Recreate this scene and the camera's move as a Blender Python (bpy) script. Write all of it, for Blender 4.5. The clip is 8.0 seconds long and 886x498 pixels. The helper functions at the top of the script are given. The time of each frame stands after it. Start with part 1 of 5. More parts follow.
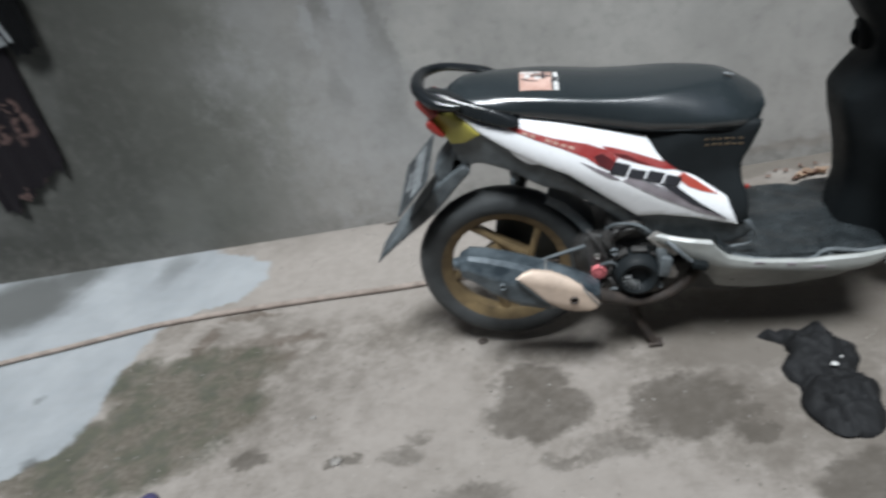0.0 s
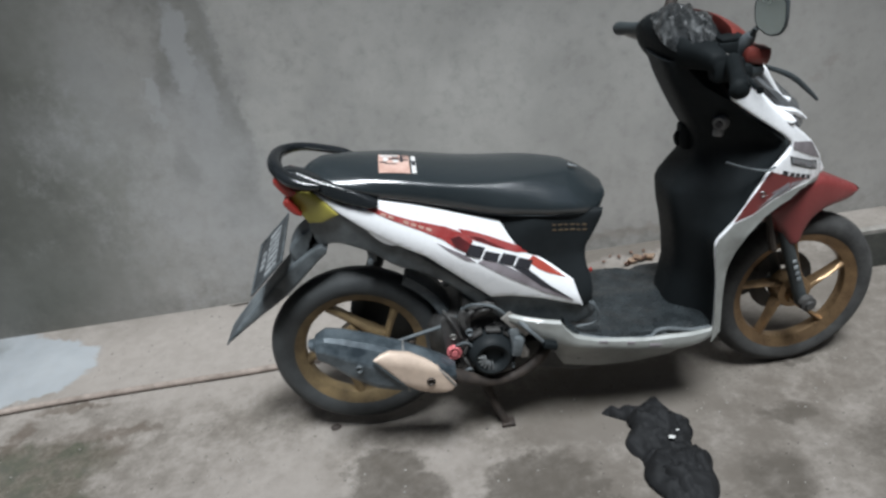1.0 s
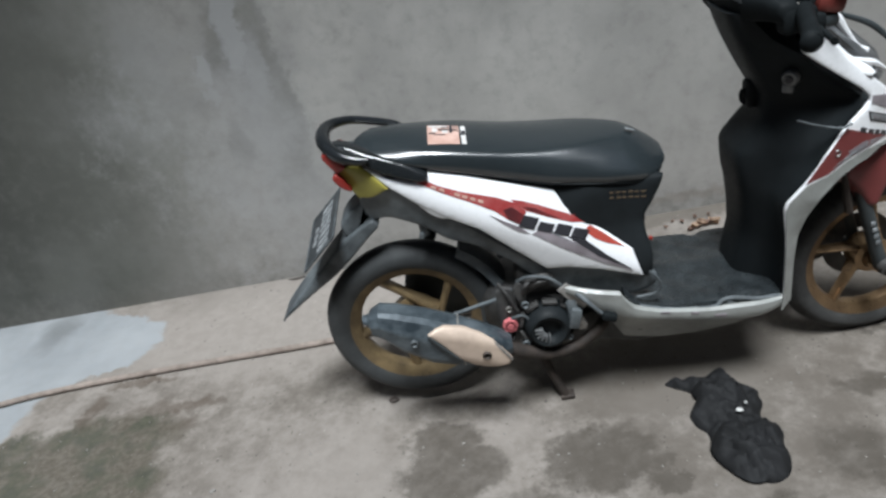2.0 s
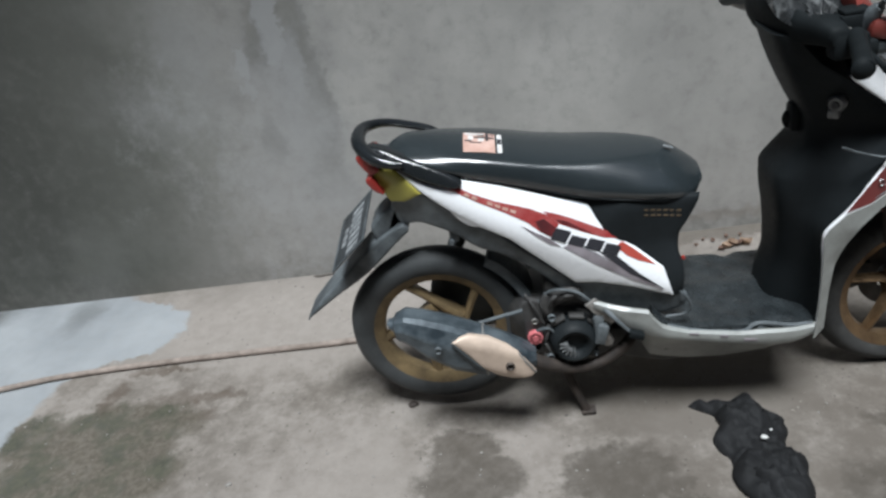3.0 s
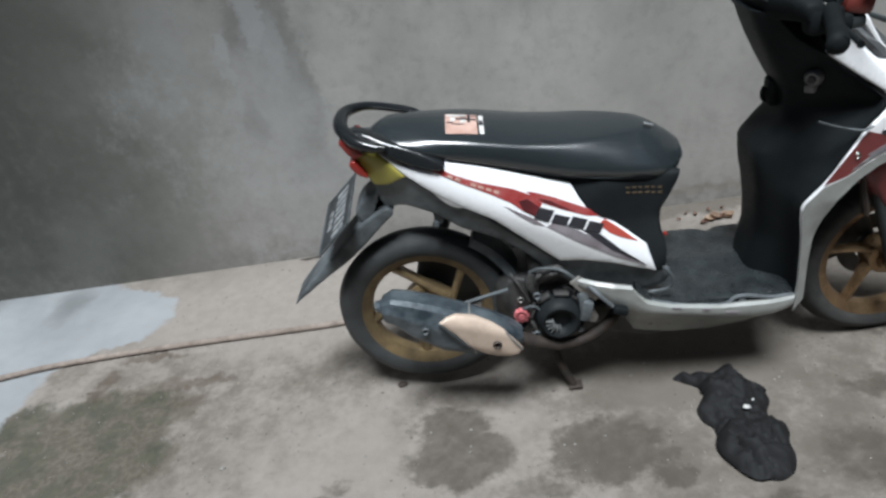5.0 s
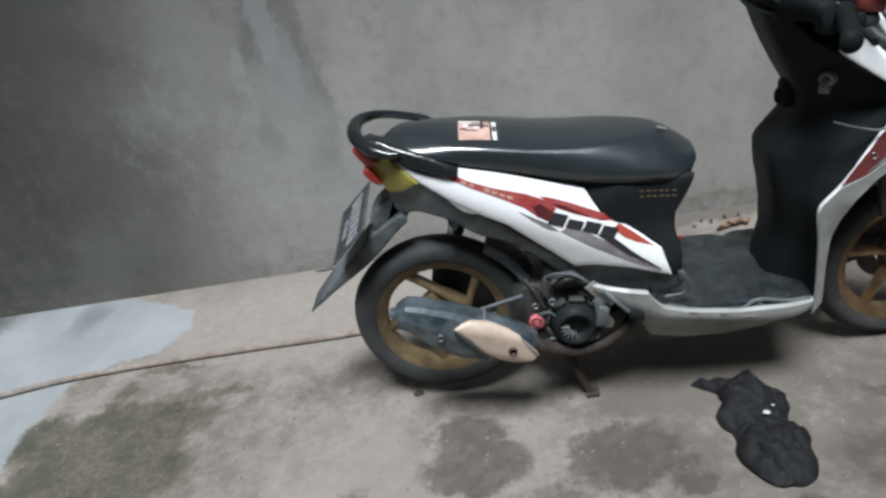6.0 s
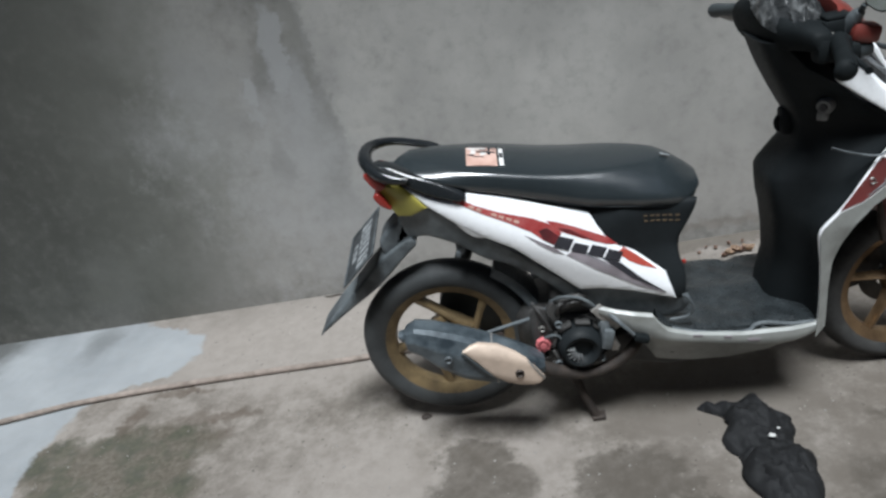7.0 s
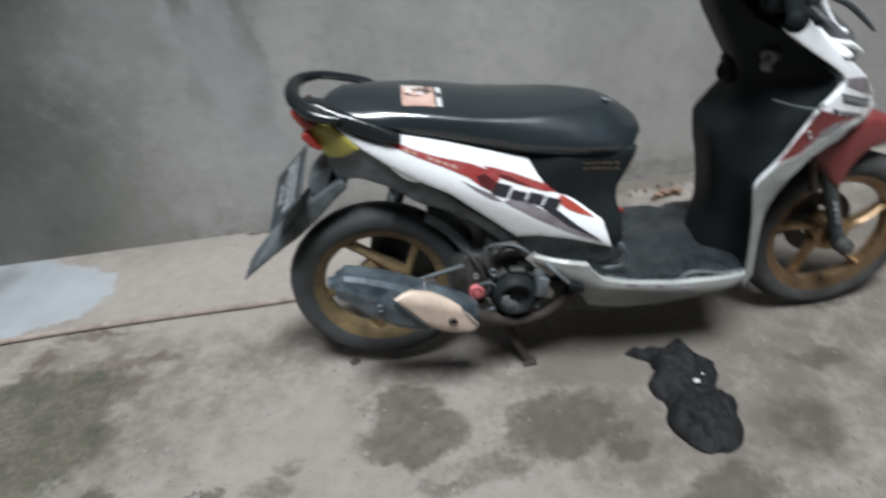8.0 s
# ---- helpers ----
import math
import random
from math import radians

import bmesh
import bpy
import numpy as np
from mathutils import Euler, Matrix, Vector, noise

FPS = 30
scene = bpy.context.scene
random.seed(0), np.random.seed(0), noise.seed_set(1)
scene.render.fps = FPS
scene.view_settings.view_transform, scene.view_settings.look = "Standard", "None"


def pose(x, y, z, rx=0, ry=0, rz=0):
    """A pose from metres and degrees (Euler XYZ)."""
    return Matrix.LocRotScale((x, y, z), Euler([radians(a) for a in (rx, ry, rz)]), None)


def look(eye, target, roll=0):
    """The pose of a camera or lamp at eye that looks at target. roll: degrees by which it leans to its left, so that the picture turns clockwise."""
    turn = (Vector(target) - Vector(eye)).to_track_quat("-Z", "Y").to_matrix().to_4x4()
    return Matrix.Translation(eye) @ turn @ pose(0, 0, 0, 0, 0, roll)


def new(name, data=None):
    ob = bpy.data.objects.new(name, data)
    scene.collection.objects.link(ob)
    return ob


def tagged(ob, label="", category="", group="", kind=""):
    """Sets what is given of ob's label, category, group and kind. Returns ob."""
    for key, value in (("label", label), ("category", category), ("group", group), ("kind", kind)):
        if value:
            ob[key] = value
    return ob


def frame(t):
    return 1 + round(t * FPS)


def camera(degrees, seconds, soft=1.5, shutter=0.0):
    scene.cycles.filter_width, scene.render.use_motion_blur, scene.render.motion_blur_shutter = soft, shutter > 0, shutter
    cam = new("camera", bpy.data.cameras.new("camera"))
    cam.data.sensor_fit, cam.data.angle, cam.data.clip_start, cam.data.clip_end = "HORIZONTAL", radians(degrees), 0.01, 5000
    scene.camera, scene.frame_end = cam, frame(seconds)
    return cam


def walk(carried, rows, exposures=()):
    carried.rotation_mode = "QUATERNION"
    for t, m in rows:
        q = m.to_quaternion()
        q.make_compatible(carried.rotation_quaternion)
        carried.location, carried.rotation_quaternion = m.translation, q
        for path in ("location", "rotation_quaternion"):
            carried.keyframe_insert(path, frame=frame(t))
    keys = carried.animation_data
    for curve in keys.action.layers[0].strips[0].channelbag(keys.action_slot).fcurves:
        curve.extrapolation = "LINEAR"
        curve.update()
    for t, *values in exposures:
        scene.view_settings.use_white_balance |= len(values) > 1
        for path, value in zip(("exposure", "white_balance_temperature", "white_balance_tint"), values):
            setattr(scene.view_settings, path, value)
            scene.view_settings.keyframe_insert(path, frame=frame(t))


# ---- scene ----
cam = camera(63.0, 8.0, soft=2.7, shutter=0.4)
PATH = [
    (0, (0.297, -1.757, 1.489), (-0.143, -0.116, 0.433), -16.5),
    (0.2, (0.271, -1.736, 1.47), (-0.014, -0.058, 0.42), -12.7),
    (0.3, (0.27, -1.736, 1.483), (0.037, -0.023, 0.478), -11.0),
    (0.5, (0.239, -1.736, 1.477), (0.14, -0.004, 0.482), -8.2),
    (0.7, (0.261, -1.742, 1.488), (0.184, 0.007, 0.521), -8.3),
    (1, (0.259, -1.753, 1.482), (0.276, 0.013, 0.543), -8.3),
    (1.2, (0.28, -1.744, 1.493), (0.227, 0.002, 0.518), -10.3),
    (1.5, (0.259, -1.721, 1.491), (0.192, 0.003, 0.478), -10.9),
    (1.7, (0.275, -1.712, 1.495), (0.2, 0.011, 0.483), -11.6),
    (2, (0.28, -1.709, 1.476), (0.117, 0.018, 0.48), -12.6),
    (2.2, (0.268, -1.71, 1.475), (0.099, 0.023, 0.489), -11.7),
    (3.3, (0.253, -1.687, 1.498), (0.028, 0.038, 0.511), -10.2),
    (3.5, (0.234, -1.686, 1.501), (0.069, 0.021, 0.472), -8.9),
    (4, (0.245, -1.707, 1.491), (0.054, 0.005, 0.475), -8.3),
    (4.5, (0.255, -1.701, 1.497), (0.081, -0.002, 0.457), -9.2),
    (4.7, (0.266, -1.699, 1.508), (0.102, -0.01, 0.451), -10.5),
    (5.8, (0.27, -1.712, 1.488), (0.028, 0.01, 0.498), -12.7),
    (6, (0.268, -1.715, 1.485), (0.04, 0.003, 0.487), -12.5),
    (6.2, (0.277, -1.717, 1.494), (0.094, 0.013, 0.506), -11.0),
    (6.5, (0.272, -1.741, 1.488), (0.082, 0.001, 0.524), -10.7),
    (6.7, (0.265, -1.734, 1.485), (0.081, 0.007, 0.518), -10.8),
    (7, (0.266, -1.759, 1.488), (0.033, 0.001, 0.567), -12.4),
    (7.2, (0.249, -1.743, 1.485), (0.023, -0.004, 0.524), -11.0),
    (7.4, (0.246, -1.741, 1.475), (-0.061, -0.023, 0.498), -13.2),
    (7.5, (0.277, -1.722, 1.481), (-0.087, -0.018, 0.499), -13.6),
    (7.7, (0.234, -1.696, 1.495), (-0.007, -0.011, 0.445), -9.9),
    (7.8, (0.23, -1.696, 1.477), (0.055, -0.004, 0.424), -8.1),
    (8, (0.239, -1.668, 1.492), (0.188, -0.014, 0.368), -8.6),
]
walk(cam, [(t, look(eye, aim, roll)) for t, eye, aim, roll in PATH])
scene.view_settings.exposure = 1.40

# ---- light: an overcast sky over a narrow yard with added roof sheets ----
world = bpy.data.worlds.new("sky")
scene.world = world
world.use_nodes = True
wn = world.node_tree.nodes
sky = wn.new("ShaderNodeTexSky")
sky.sky_type = "NISHITA"
sky.sun_disc = False
sky.sun_elevation, sky.sun_rotation = radians(70.8), radians(177.7)
sky.air_density, sky.dust_density, sky.ozone_density = 1.0, 1.5, 1.0
world.node_tree.links.new(sky.outputs[0], wn["Background"].inputs[0])
wn["Background"].inputs[1].default_value = 0.0125
sun = new("sun", bpy.data.lights.new("sun", "SUN"))
sun.data.energy, sun.data.angle, sun.data.color = 2.5, radians(20), (0.89, 0.95, 1.0)
sun.matrix_world = look((0.45, -1.22, 3.8), (0.4, 0.0, 0.3))


# ---- materials ----
def mat(name, color, rough=0.5, metal=0.0, color2=None, scale=8.0, detail=6.0, bump=0.0, bump_scale=None, rough2=None, coat=0.0, spec=0.5):
    """A surface that varies between two colours at a coarse and a fine scale."""
    m = bpy.data.materials.new(name)
    m.use_nodes = True
    n, ln = m.node_tree.nodes, m.node_tree.links
    bsdf = n["Principled BSDF"]
    bsdf.inputs["Metallic"].default_value = metal
    bsdf.inputs["Coat Weight"].default_value = coat
    bsdf.inputs["Specular IOR Level"].default_value = spec
    co = n.new("ShaderNodeTexCoord")
    a = n.new("ShaderNodeTexNoise")
    a.inputs["Scale"].default_value, a.inputs["Detail"].default_value = scale, detail
    a.inputs["Roughness"].default_value = 0.65
    ln.new(co.outputs["Object"], a.inputs["Vector"])
    ramp = n.new("ShaderNodeValToRGB")
    c2 = color2 or tuple(c * 0.8 for c in color)
    ramp.color_ramp.elements[0].position, ramp.color_ramp.elements[1].position = 0.35, 0.65
    ramp.color_ramp.elements[0].color, ramp.color_ramp.elements[1].color = (*c2, 1), (*color, 1)
    ln.new(a.outputs["Fac"], ramp.inputs["Fac"])
    ln.new(ramp.outputs["Color"], bsdf.inputs["Base Color"])
    b = n.new("ShaderNodeTexNoise")
    b.inputs["Scale"].default_value, b.inputs["Detail"].default_value = bump_scale or scale * 9, 5
    ln.new(co.outputs["Object"], b.inputs["Vector"])
    mr = n.new("ShaderNodeMapRange")
    mr.inputs["From Min"].default_value, mr.inputs["From Max"].default_value = 0.3, 0.7
    mr.inputs["To Min"].default_value = rough
    mr.inputs["To Max"].default_value = rough + 0.12 if rough2 is None else rough2
    ln.new(b.outputs["Fac"], mr.inputs["Value"])
    ln.new(mr.outputs["Result"], bsdf.inputs["Roughness"])
    if bump:
        bp = n.new("ShaderNodeBump")
        bp.inputs["Strength"].default_value, bp.inputs["Distance"].default_value = bump, 0.004
        ln.new(b.outputs["Fac"], bp.inputs["Height"])
        ln.new(bp.outputs["Normal"], bsdf.inputs["Normal"])
    return m


class Nodes:
    """Short hand for a node tree of arithmetic on positions."""

    def __init__(self, m):
        self.n, self.ln = m.node_tree.nodes, m.node_tree.links

    def put(self, sock, v):
        if isinstance(v, (int, float)):
            sock.default_value = v
        elif isinstance(v, tuple):
            sock.default_value = v
        else:
            self.ln.new(v, sock)

    def math(self, op, a, b=0.0, clamp=False):
        k = self.n.new("ShaderNodeMath")
        k.operation, k.use_clamp = op, clamp
        self.put(k.inputs[0], a)
        self.put(k.inputs[1], b)
        return k.outputs[0]

    def noise(self, vec, scale, detail=6.0, rough=0.6):
        k = self.n.new("ShaderNodeTexNoise")
        k.inputs["Scale"].default_value, k.inputs["Detail"].default_value, k.inputs["Roughness"].default_value = scale, detail, rough
        self.ln.new(vec, k.inputs["Vector"])
        return k.outputs["Fac"]

    def span(self, v, lo, hi, a=0.0, b=1.0):
        k = self.n.new("ShaderNodeMapRange")
        k.interpolation_type = "SMOOTHSTEP"
        self.put(k.inputs["Value"], v)
        for key, x in zip(("From Min", "From Max", "To Min", "To Max"), (lo, hi, a, b)):
            self.put(k.inputs[key], x)
        return k.outputs["Result"]

    def mix(self, fac, a, b):
        k = self.n.new("ShaderNodeMix")
        k.data_type = "RGBA"
        self.put(k.inputs[0], fac)
        self.put(k.inputs[6], (*a, 1) if isinstance(a, tuple) else a)
        self.put(k.inputs[7], (*b, 1) if isinstance(b, tuple) else b)
        return k.outputs[2]

    def blob(self, u, v, cu, cv, ru, rv, soft=0.3, amount=1.0):
        a = self.math("MULTIPLY", self.math("SUBTRACT", u, cu), 1 / ru)
        b = self.math("MULTIPLY", self.math("SUBTRACT", v, cv), 1 / rv)
        d = self.math("SQRT", self.math("ADD", self.math("MULTIPLY", a, a), self.math("MULTIPLY", b, b)))
        return self.span(d, 1 - soft, 1 + soft, amount, 0.0)

    def most(self, values):
        r = values[0]
        for v in values[1:]:
            r = self.math("MAXIMUM", r, v)
        return r


def cement(name, up, build, tone):
    """Weathered cement: build(nodes, u, v, fine, mid, coarse) gives its colour and roughness from the place on the surface."""
    m = bpy.data.materials.new(name)
    m.use_nodes = True
    k = Nodes(m)
    bsdf = k.n["Principled BSDF"]
    geo = k.n.new("ShaderNodeNewGeometry")
    pos = geo.outputs["Position"]
    xyz = k.n.new("ShaderNodeSeparateXYZ")
    k.ln.new(pos, xyz.inputs[0])
    warp_a, warp_b = k.noise(pos, 5.0, 6, 0.7), k.noise(pos, 17.0, 6, 0.7)
    u = k.math("ADD", xyz.outputs[0], k.math("MULTIPLY", k.math("SUBTRACT", warp_a, 0.5), 0.22))
    v = k.math("ADD", xyz.outputs[2 if up else 1], k.math("MULTIPLY", k.math("SUBTRACT", warp_b, 0.5), 0.15))
    fine, mid, coarse = k.noise(pos, 130, 4), k.noise(pos, 22, 8, 0.7), k.noise(pos, 2.6, 6, 0.6)
    k.pos = pos
    color, rough = build(k, u, v, fine, mid, coarse)
    worn = k.n.new("ShaderNodeVectorMath")
    worn.operation = "MULTIPLY"
    worn.inputs[1].default_value = tone
    k.put(worn.inputs[0], color)
    k.put(bsdf.inputs["Base Color"], worn.outputs[0])
    k.put(bsdf.inputs["Roughness"], rough)
    bsdf.inputs["Specular IOR Level"].default_value = 0.35
    bp = k.n.new("ShaderNodeBump")
    bp.inputs["Strength"].default_value, bp.inputs["Distance"].default_value = 0.22 if up else 0.35, 0.006
    k.put(bp.inputs["Height"], k.math("ADD", k.math("MULTIPLY", fine, 0.25), mid))
    k.ln.new(bp.outputs["Normal"], bsdf.inputs["Normal"])
    return m


def ramp(k, v, stops):
    """A colour by place: stops of (where, grey, green) along v, which must lie between 0 and 1."""
    n = k.n.new("ShaderNodeValToRGB")
    e = n.color_ramp.elements
    for i, (x, g, tint) in enumerate(stops):
        q = e[i] if i < 2 else e.new(x)
        q.position, q.color = x, (g * (1.02 - 0.6 * tint), g * (1.0 + 0.2 * tint), g * (0.945 - tint), 1)
    k.put(n.inputs["Fac"], v)
    return n.outputs["Color"]


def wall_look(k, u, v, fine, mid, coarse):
    # plaster left of a ragged upright edge, darkened by old damp and by painted shade, as is the far right; where: 0 is
    # x = -2.6, 1 is x = 2.4
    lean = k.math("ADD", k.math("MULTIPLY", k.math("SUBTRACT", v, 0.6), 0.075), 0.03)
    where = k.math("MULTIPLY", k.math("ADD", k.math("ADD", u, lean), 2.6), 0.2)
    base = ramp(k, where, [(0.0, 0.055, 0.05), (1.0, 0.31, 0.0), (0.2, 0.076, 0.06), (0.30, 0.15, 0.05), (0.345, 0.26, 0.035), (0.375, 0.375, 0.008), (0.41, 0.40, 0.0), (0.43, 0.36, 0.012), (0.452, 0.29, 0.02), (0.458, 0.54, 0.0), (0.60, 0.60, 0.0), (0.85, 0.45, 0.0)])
    low = k.math("MULTIPLY", k.span(v, 0.12, 0.74, 1.0, 0.0), k.span(u, -1.3, -0.8, 0.0, 0.75))
    base = k.mix(low, base, (0.375, 0.362, 0.342))
    foot = k.math("MULTIPLY", k.span(v, 0.0, 0.16, 1.0, 0.0), k.span(mid, 0.3, 0.7, 0.2, 0.7))
    base = k.mix(foot, base, (0.17, 0.163, 0.148))
    # clouds and trowel marks, strongest over the old damp
    cloud = k.noise(k.pos, 2.7, 7, 0.62)
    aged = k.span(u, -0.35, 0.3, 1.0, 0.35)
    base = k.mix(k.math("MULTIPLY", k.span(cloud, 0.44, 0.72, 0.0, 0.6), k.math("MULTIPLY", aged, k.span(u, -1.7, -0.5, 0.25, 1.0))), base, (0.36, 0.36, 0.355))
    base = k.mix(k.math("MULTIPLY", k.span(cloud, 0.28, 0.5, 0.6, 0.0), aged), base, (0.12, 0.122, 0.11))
    base = k.mix(k.span(coarse, 0.38, 0.66, 0.0, 0.45), base, k.mix(0.5, base, (0.17, 0.17, 0.155)))
    base = k.mix(k.span(mid, 0.45, 0.8, 0.0, 0.35), base, (0.20, 0.195, 0.18))
    bright = k.most([k.blob(u, v, -0.52, 1.02, 0.045, 0.16, 0.15, 0.8), k.blob(u, v, -0.645, 0.90, 0.035, 0.06, 0.15, 0.75), k.blob(u, v, -0.66, 0.80, 0.03, 0.035, 0.2, 0.6), k.blob(u, v, -0.46, 0.86, 0.04, 0.12, 0.3, 0.6), k.blob(u, v, -0.50, 0.62, 0.10, 0.22, 0.7, 0.5), k.blob(u, v, -0.44, 0.40, 0.12, 0.14, 0.7, 0.45), k.blob(u, v, -0.95, 0.75, 0.16, 0.12, 0.7, 0.22), k.blob(u, v, -0.85, 0.95, 0.10, 0.2, 0.8, 0.25)])
    base = k.mix(bright, base, (0.43, 0.435, 0.435))
    # pale bloom of salts in ragged flakes along the damp
    flake_edge = k.noise(k.pos, 7.5, 8, 0.72)
    bloom = k.math("ADD", k.most([k.blob(u, v, -0.60, 0.50, 0.36, 0.5, 0.9, 0.8), k.blob(u, v, -0.98, 0.62, 0.25, 0.4, 0.9, 0.45)]), k.math("MULTIPLY", k.math("SUBTRACT", flake_edge, 0.5), 2.0))
    base = k.mix(k.math("MULTIPLY", k.span(bloom, 0.25, 0.95), k.span(mid, 0.3, 0.7, 0.62, 0.38)), base, (0.46, 0.462, 0.458))
    dark = k.most([k.blob(u, v, -0.585, 0.97, 0.035, 0.09, 0.6, 0.35), k.blob(u, v, -1.2, 0.22, 0.35, 0.16, 0.6, 0.3), k.blob(u, v, -1.55, 0.17, 0.1, 0.05, 0.5, 0.5), k.blob(u, v, -0.62, 0.60, 0.03, 0.08, 0.8, 0.25)])
    base = k.mix(dark, base, (0.13, 0.132, 0.115))
    spots = k.most([k.blob(u, v, 1.83, 0.65, 0.04, 0.02, 0.6, 0.22), k.blob(u, v, 1.75, 0.60, 0.03, 0.015, 0.6, 0.15), k.blob(u, v, 1.05, 0.06, 0.3, 0.02, 0.7, 0.25)])
    base = k.mix(spots, base, (0.19, 0.14, 0.105))
    return base, 0.82


def floor_look(k, u, v, fine, mid, coarse):
    patchy, crumb, speck = k.noise(k.pos, 9, 7, 0.72), k.noise(k.pos, 48, 5, 0.7), k.noise(k.pos, 95, 2, 0.5)

    def ragged(field, lo, hi):
        f = k.math("ADD", field, k.math("MULTIPLY", k.math("SUBTRACT", patchy, 0.5), 0.95))
        f = k.math("ADD", f, k.math("MULTIPLY", k.math("SUBTRACT", crumb, 0.5), 0.35))
        return k.span(f, lo, hi)

    base = k.mix(k.span(mid, 0.32, 0.68), (0.262, 0.244, 0.218), (0.312, 0.292, 0.263))
    base = k.mix(k.span(coarse, 0.44, 0.64, 0.0, 0.7), base, (0.195, 0.177, 0.153))
    base = k.mix(k.span(patchy, 0.36, 0.56, 0.6, 0.0), base, (0.36, 0.34, 0.31))
    base = k.mix(k.span(patchy, 0.51, 0.69, 0.0, 0.5), base, (0.18, 0.163, 0.14))
    base = k.mix(k.span(crumb, 0.53, 0.72, 0.0, 0.34), base, (0.17, 0.157, 0.14))
    clean = k.most([k.blob(u, v, -0.45, -0.30, 0.30, 0.22, 0.6, 0.85), k.blob(u, v, -0.60, 0.52, 0.65, 0.30, 0.5, 0.92), k.blob(u, v, 0.22, -0.22, 0.12, 0.08, 0.6, 0.7), k.blob(u, v, 0.20, -0.62, 0.5, 0.10, 0.5, 0.5), k.blob(u, v, 0.62, -0.22, 0.12, 0.08, 0.6, 0.5)])
    base = k.mix(clean, base, k.mix(k.span(mid, 0.38, 0.62), (0.345, 0.324, 0.295), (0.305, 0.284, 0.256)))
    # grime: brown film in blotches, thick beyond the front; shade by the scooter and dimming to the right are painted
    # in
    grime_and_shade = k.most([k.blob(u, v, 1.45, -0.25, 0.75, 0.5, 0.5, 0.5), k.blob(u, v, 1.6, 0.25, 0.5, 0.45, 0.6, 0.6), k.blob(u, v, 0.85, -0.34, 0.55, 0.36, 0.5, 0.56), k.blob(u, v, 0.72, -0.08, 0.42, 0.2, 0.6, 0.85), k.blob(u, v, -0.36, 0.08, 0.26, 0.16, 0.7, 0.42), k.blob(u, v, -0.42, -0.10, 0.2, 0.18, 0.8, 0.3), k.blob(u, v, -0.80, -0.15, 0.40, 0.35, 0.8, 0.46), k.blob(u, v, -1.05, 0.20, 0.35, 0.14, 0.8, 0.42), k.blob(u, v, 0.95, 0.80, 0.4, 0.06, 0.5, 0.8), k.blob(u, v, 0.25, -0.12, 0.5, 0.08, 0.7, 0.3)])
    base = k.mix(k.math("MULTIPLY", ragged(grime_and_shade, 0.12, 0.7), 0.7), base, (0.125, 0.112, 0.094))
    # damp: dark blots with crumbling borders
    wet = k.most([
        k.blob(u, v, 0.02, -0.23, 0.12, 0.09, 0.3), k.blob(u, v, 0.035, -0.34, 0.155, 0.11, 0.3), k.blob(u, v, 0.445, -0.365, 0.165, 0.12, 0.3), k.blob(u, v, 0.26, -0.48, 0.12, 0.05, 0.6, 0.7), k.blob(u, v, 0.59, -0.47, 0.05, 0.035, 0.4),
        k.blob(u, v, 0.80, -0.64, 0.11, 0.09, 0.35), k.blob(u, v, 0.58, -0.40, 0.04, 0.025, 0.5, 0.8),
        k.blob(u, v, -0.50, -0.455, 0.05, 0.024, 0.4), k.blob(u, v, -0.29, -0.40, 0.06, 0.035, 0.6, 0.75), k.blob(u, v, -0.34, -0.46, 0.08, 0.035, 0.6, 0.7), k.blob(u, v, -0.12, -0.60, 0.12, 0.045, 0.6, 0.75),
        k.blob(u, v, 1.05, -0.46, 0.09, 0.10, 0.5, 0.85), k.blob(u, v, 0.12, -0.52, 0.12, 0.03, 0.6, 0.7), k.blob(u, v, 1.18, -0.24, 0.07, 0.04, 0.5, 0.8), k.blob(u, v, 1.45, -0.4, 0.2, 0.10, 0.5, 0.75), k.blob(u, v, 1.30, -0.03, 0.06, 0.02, 0.5, 0.8),
        k.blob(u, v, -1.06, 0.285, 0.15, 0.022, 0.5, 0.9), k.blob(u, v, -0.80, 0.12, 0.11, 0.03, 0.5, 0.85), k.blob(u, v, -1.19, 0.16, 0.028, 0.11, 0.5, 0.85), k.blob(u, v, -0.84, 0.03, 0.08, 0.03, 0.6, 0.7), k.blob(u, v, -0.98, 0.10, 0.2, 0.08, 0.6, 0.55), k.blob(u, v, -0.80, -0.42, 0.08, 0.04, 0.5, 0.9),
    ])
    damp_spots = ragged(wet, 0.22, 0.95)
    base = k.mix(k.math("MULTIPLY", damp_spots, k.span(mid, 0.3, 0.7, 0.88, 0.62)), base, k.mix(k.math("MULTIPLY", k.span(u, -0.8, -0.5, 1.0, 0.0), k.span(v, -0.1, 0.05)), (0.088, 0.079, 0.065), (0.115, 0.093, 0.073)))
    moss = ragged(k.most([k.blob(u, v, -1.10, -0.02, 0.28, 0.14, 0.4, 0.95), k.blob(u, v, -1.14, -0.20, 0.32, 0.20, 0.4), k.blob(u, v, -1.36, -0.36, 0.40, 0.18, 0.4), k.blob(u, v, -1.40, -0.02, 0.16, 0.12, 0.5, 0.8)]), 0.22, 0.8)
    green = k.span(k.noise(k.pos, 6.5, 5, 0.65), 0.42, 0.62)
    growth = k.mix(green, k.mix(k.span(crumb, 0.4, 0.62), (0.092, 0.082, 0.063), (0.15, 0.138, 0.11)), k.mix(k.span(mid, 0.4, 0.6), (0.036, 0.045, 0.028), (0.09, 0.094, 0.066)))
    base = k.mix(k.math("MULTIPLY", moss, k.span(mid, 0.28, 0.6, 0.72, 0.95)), base, growth)
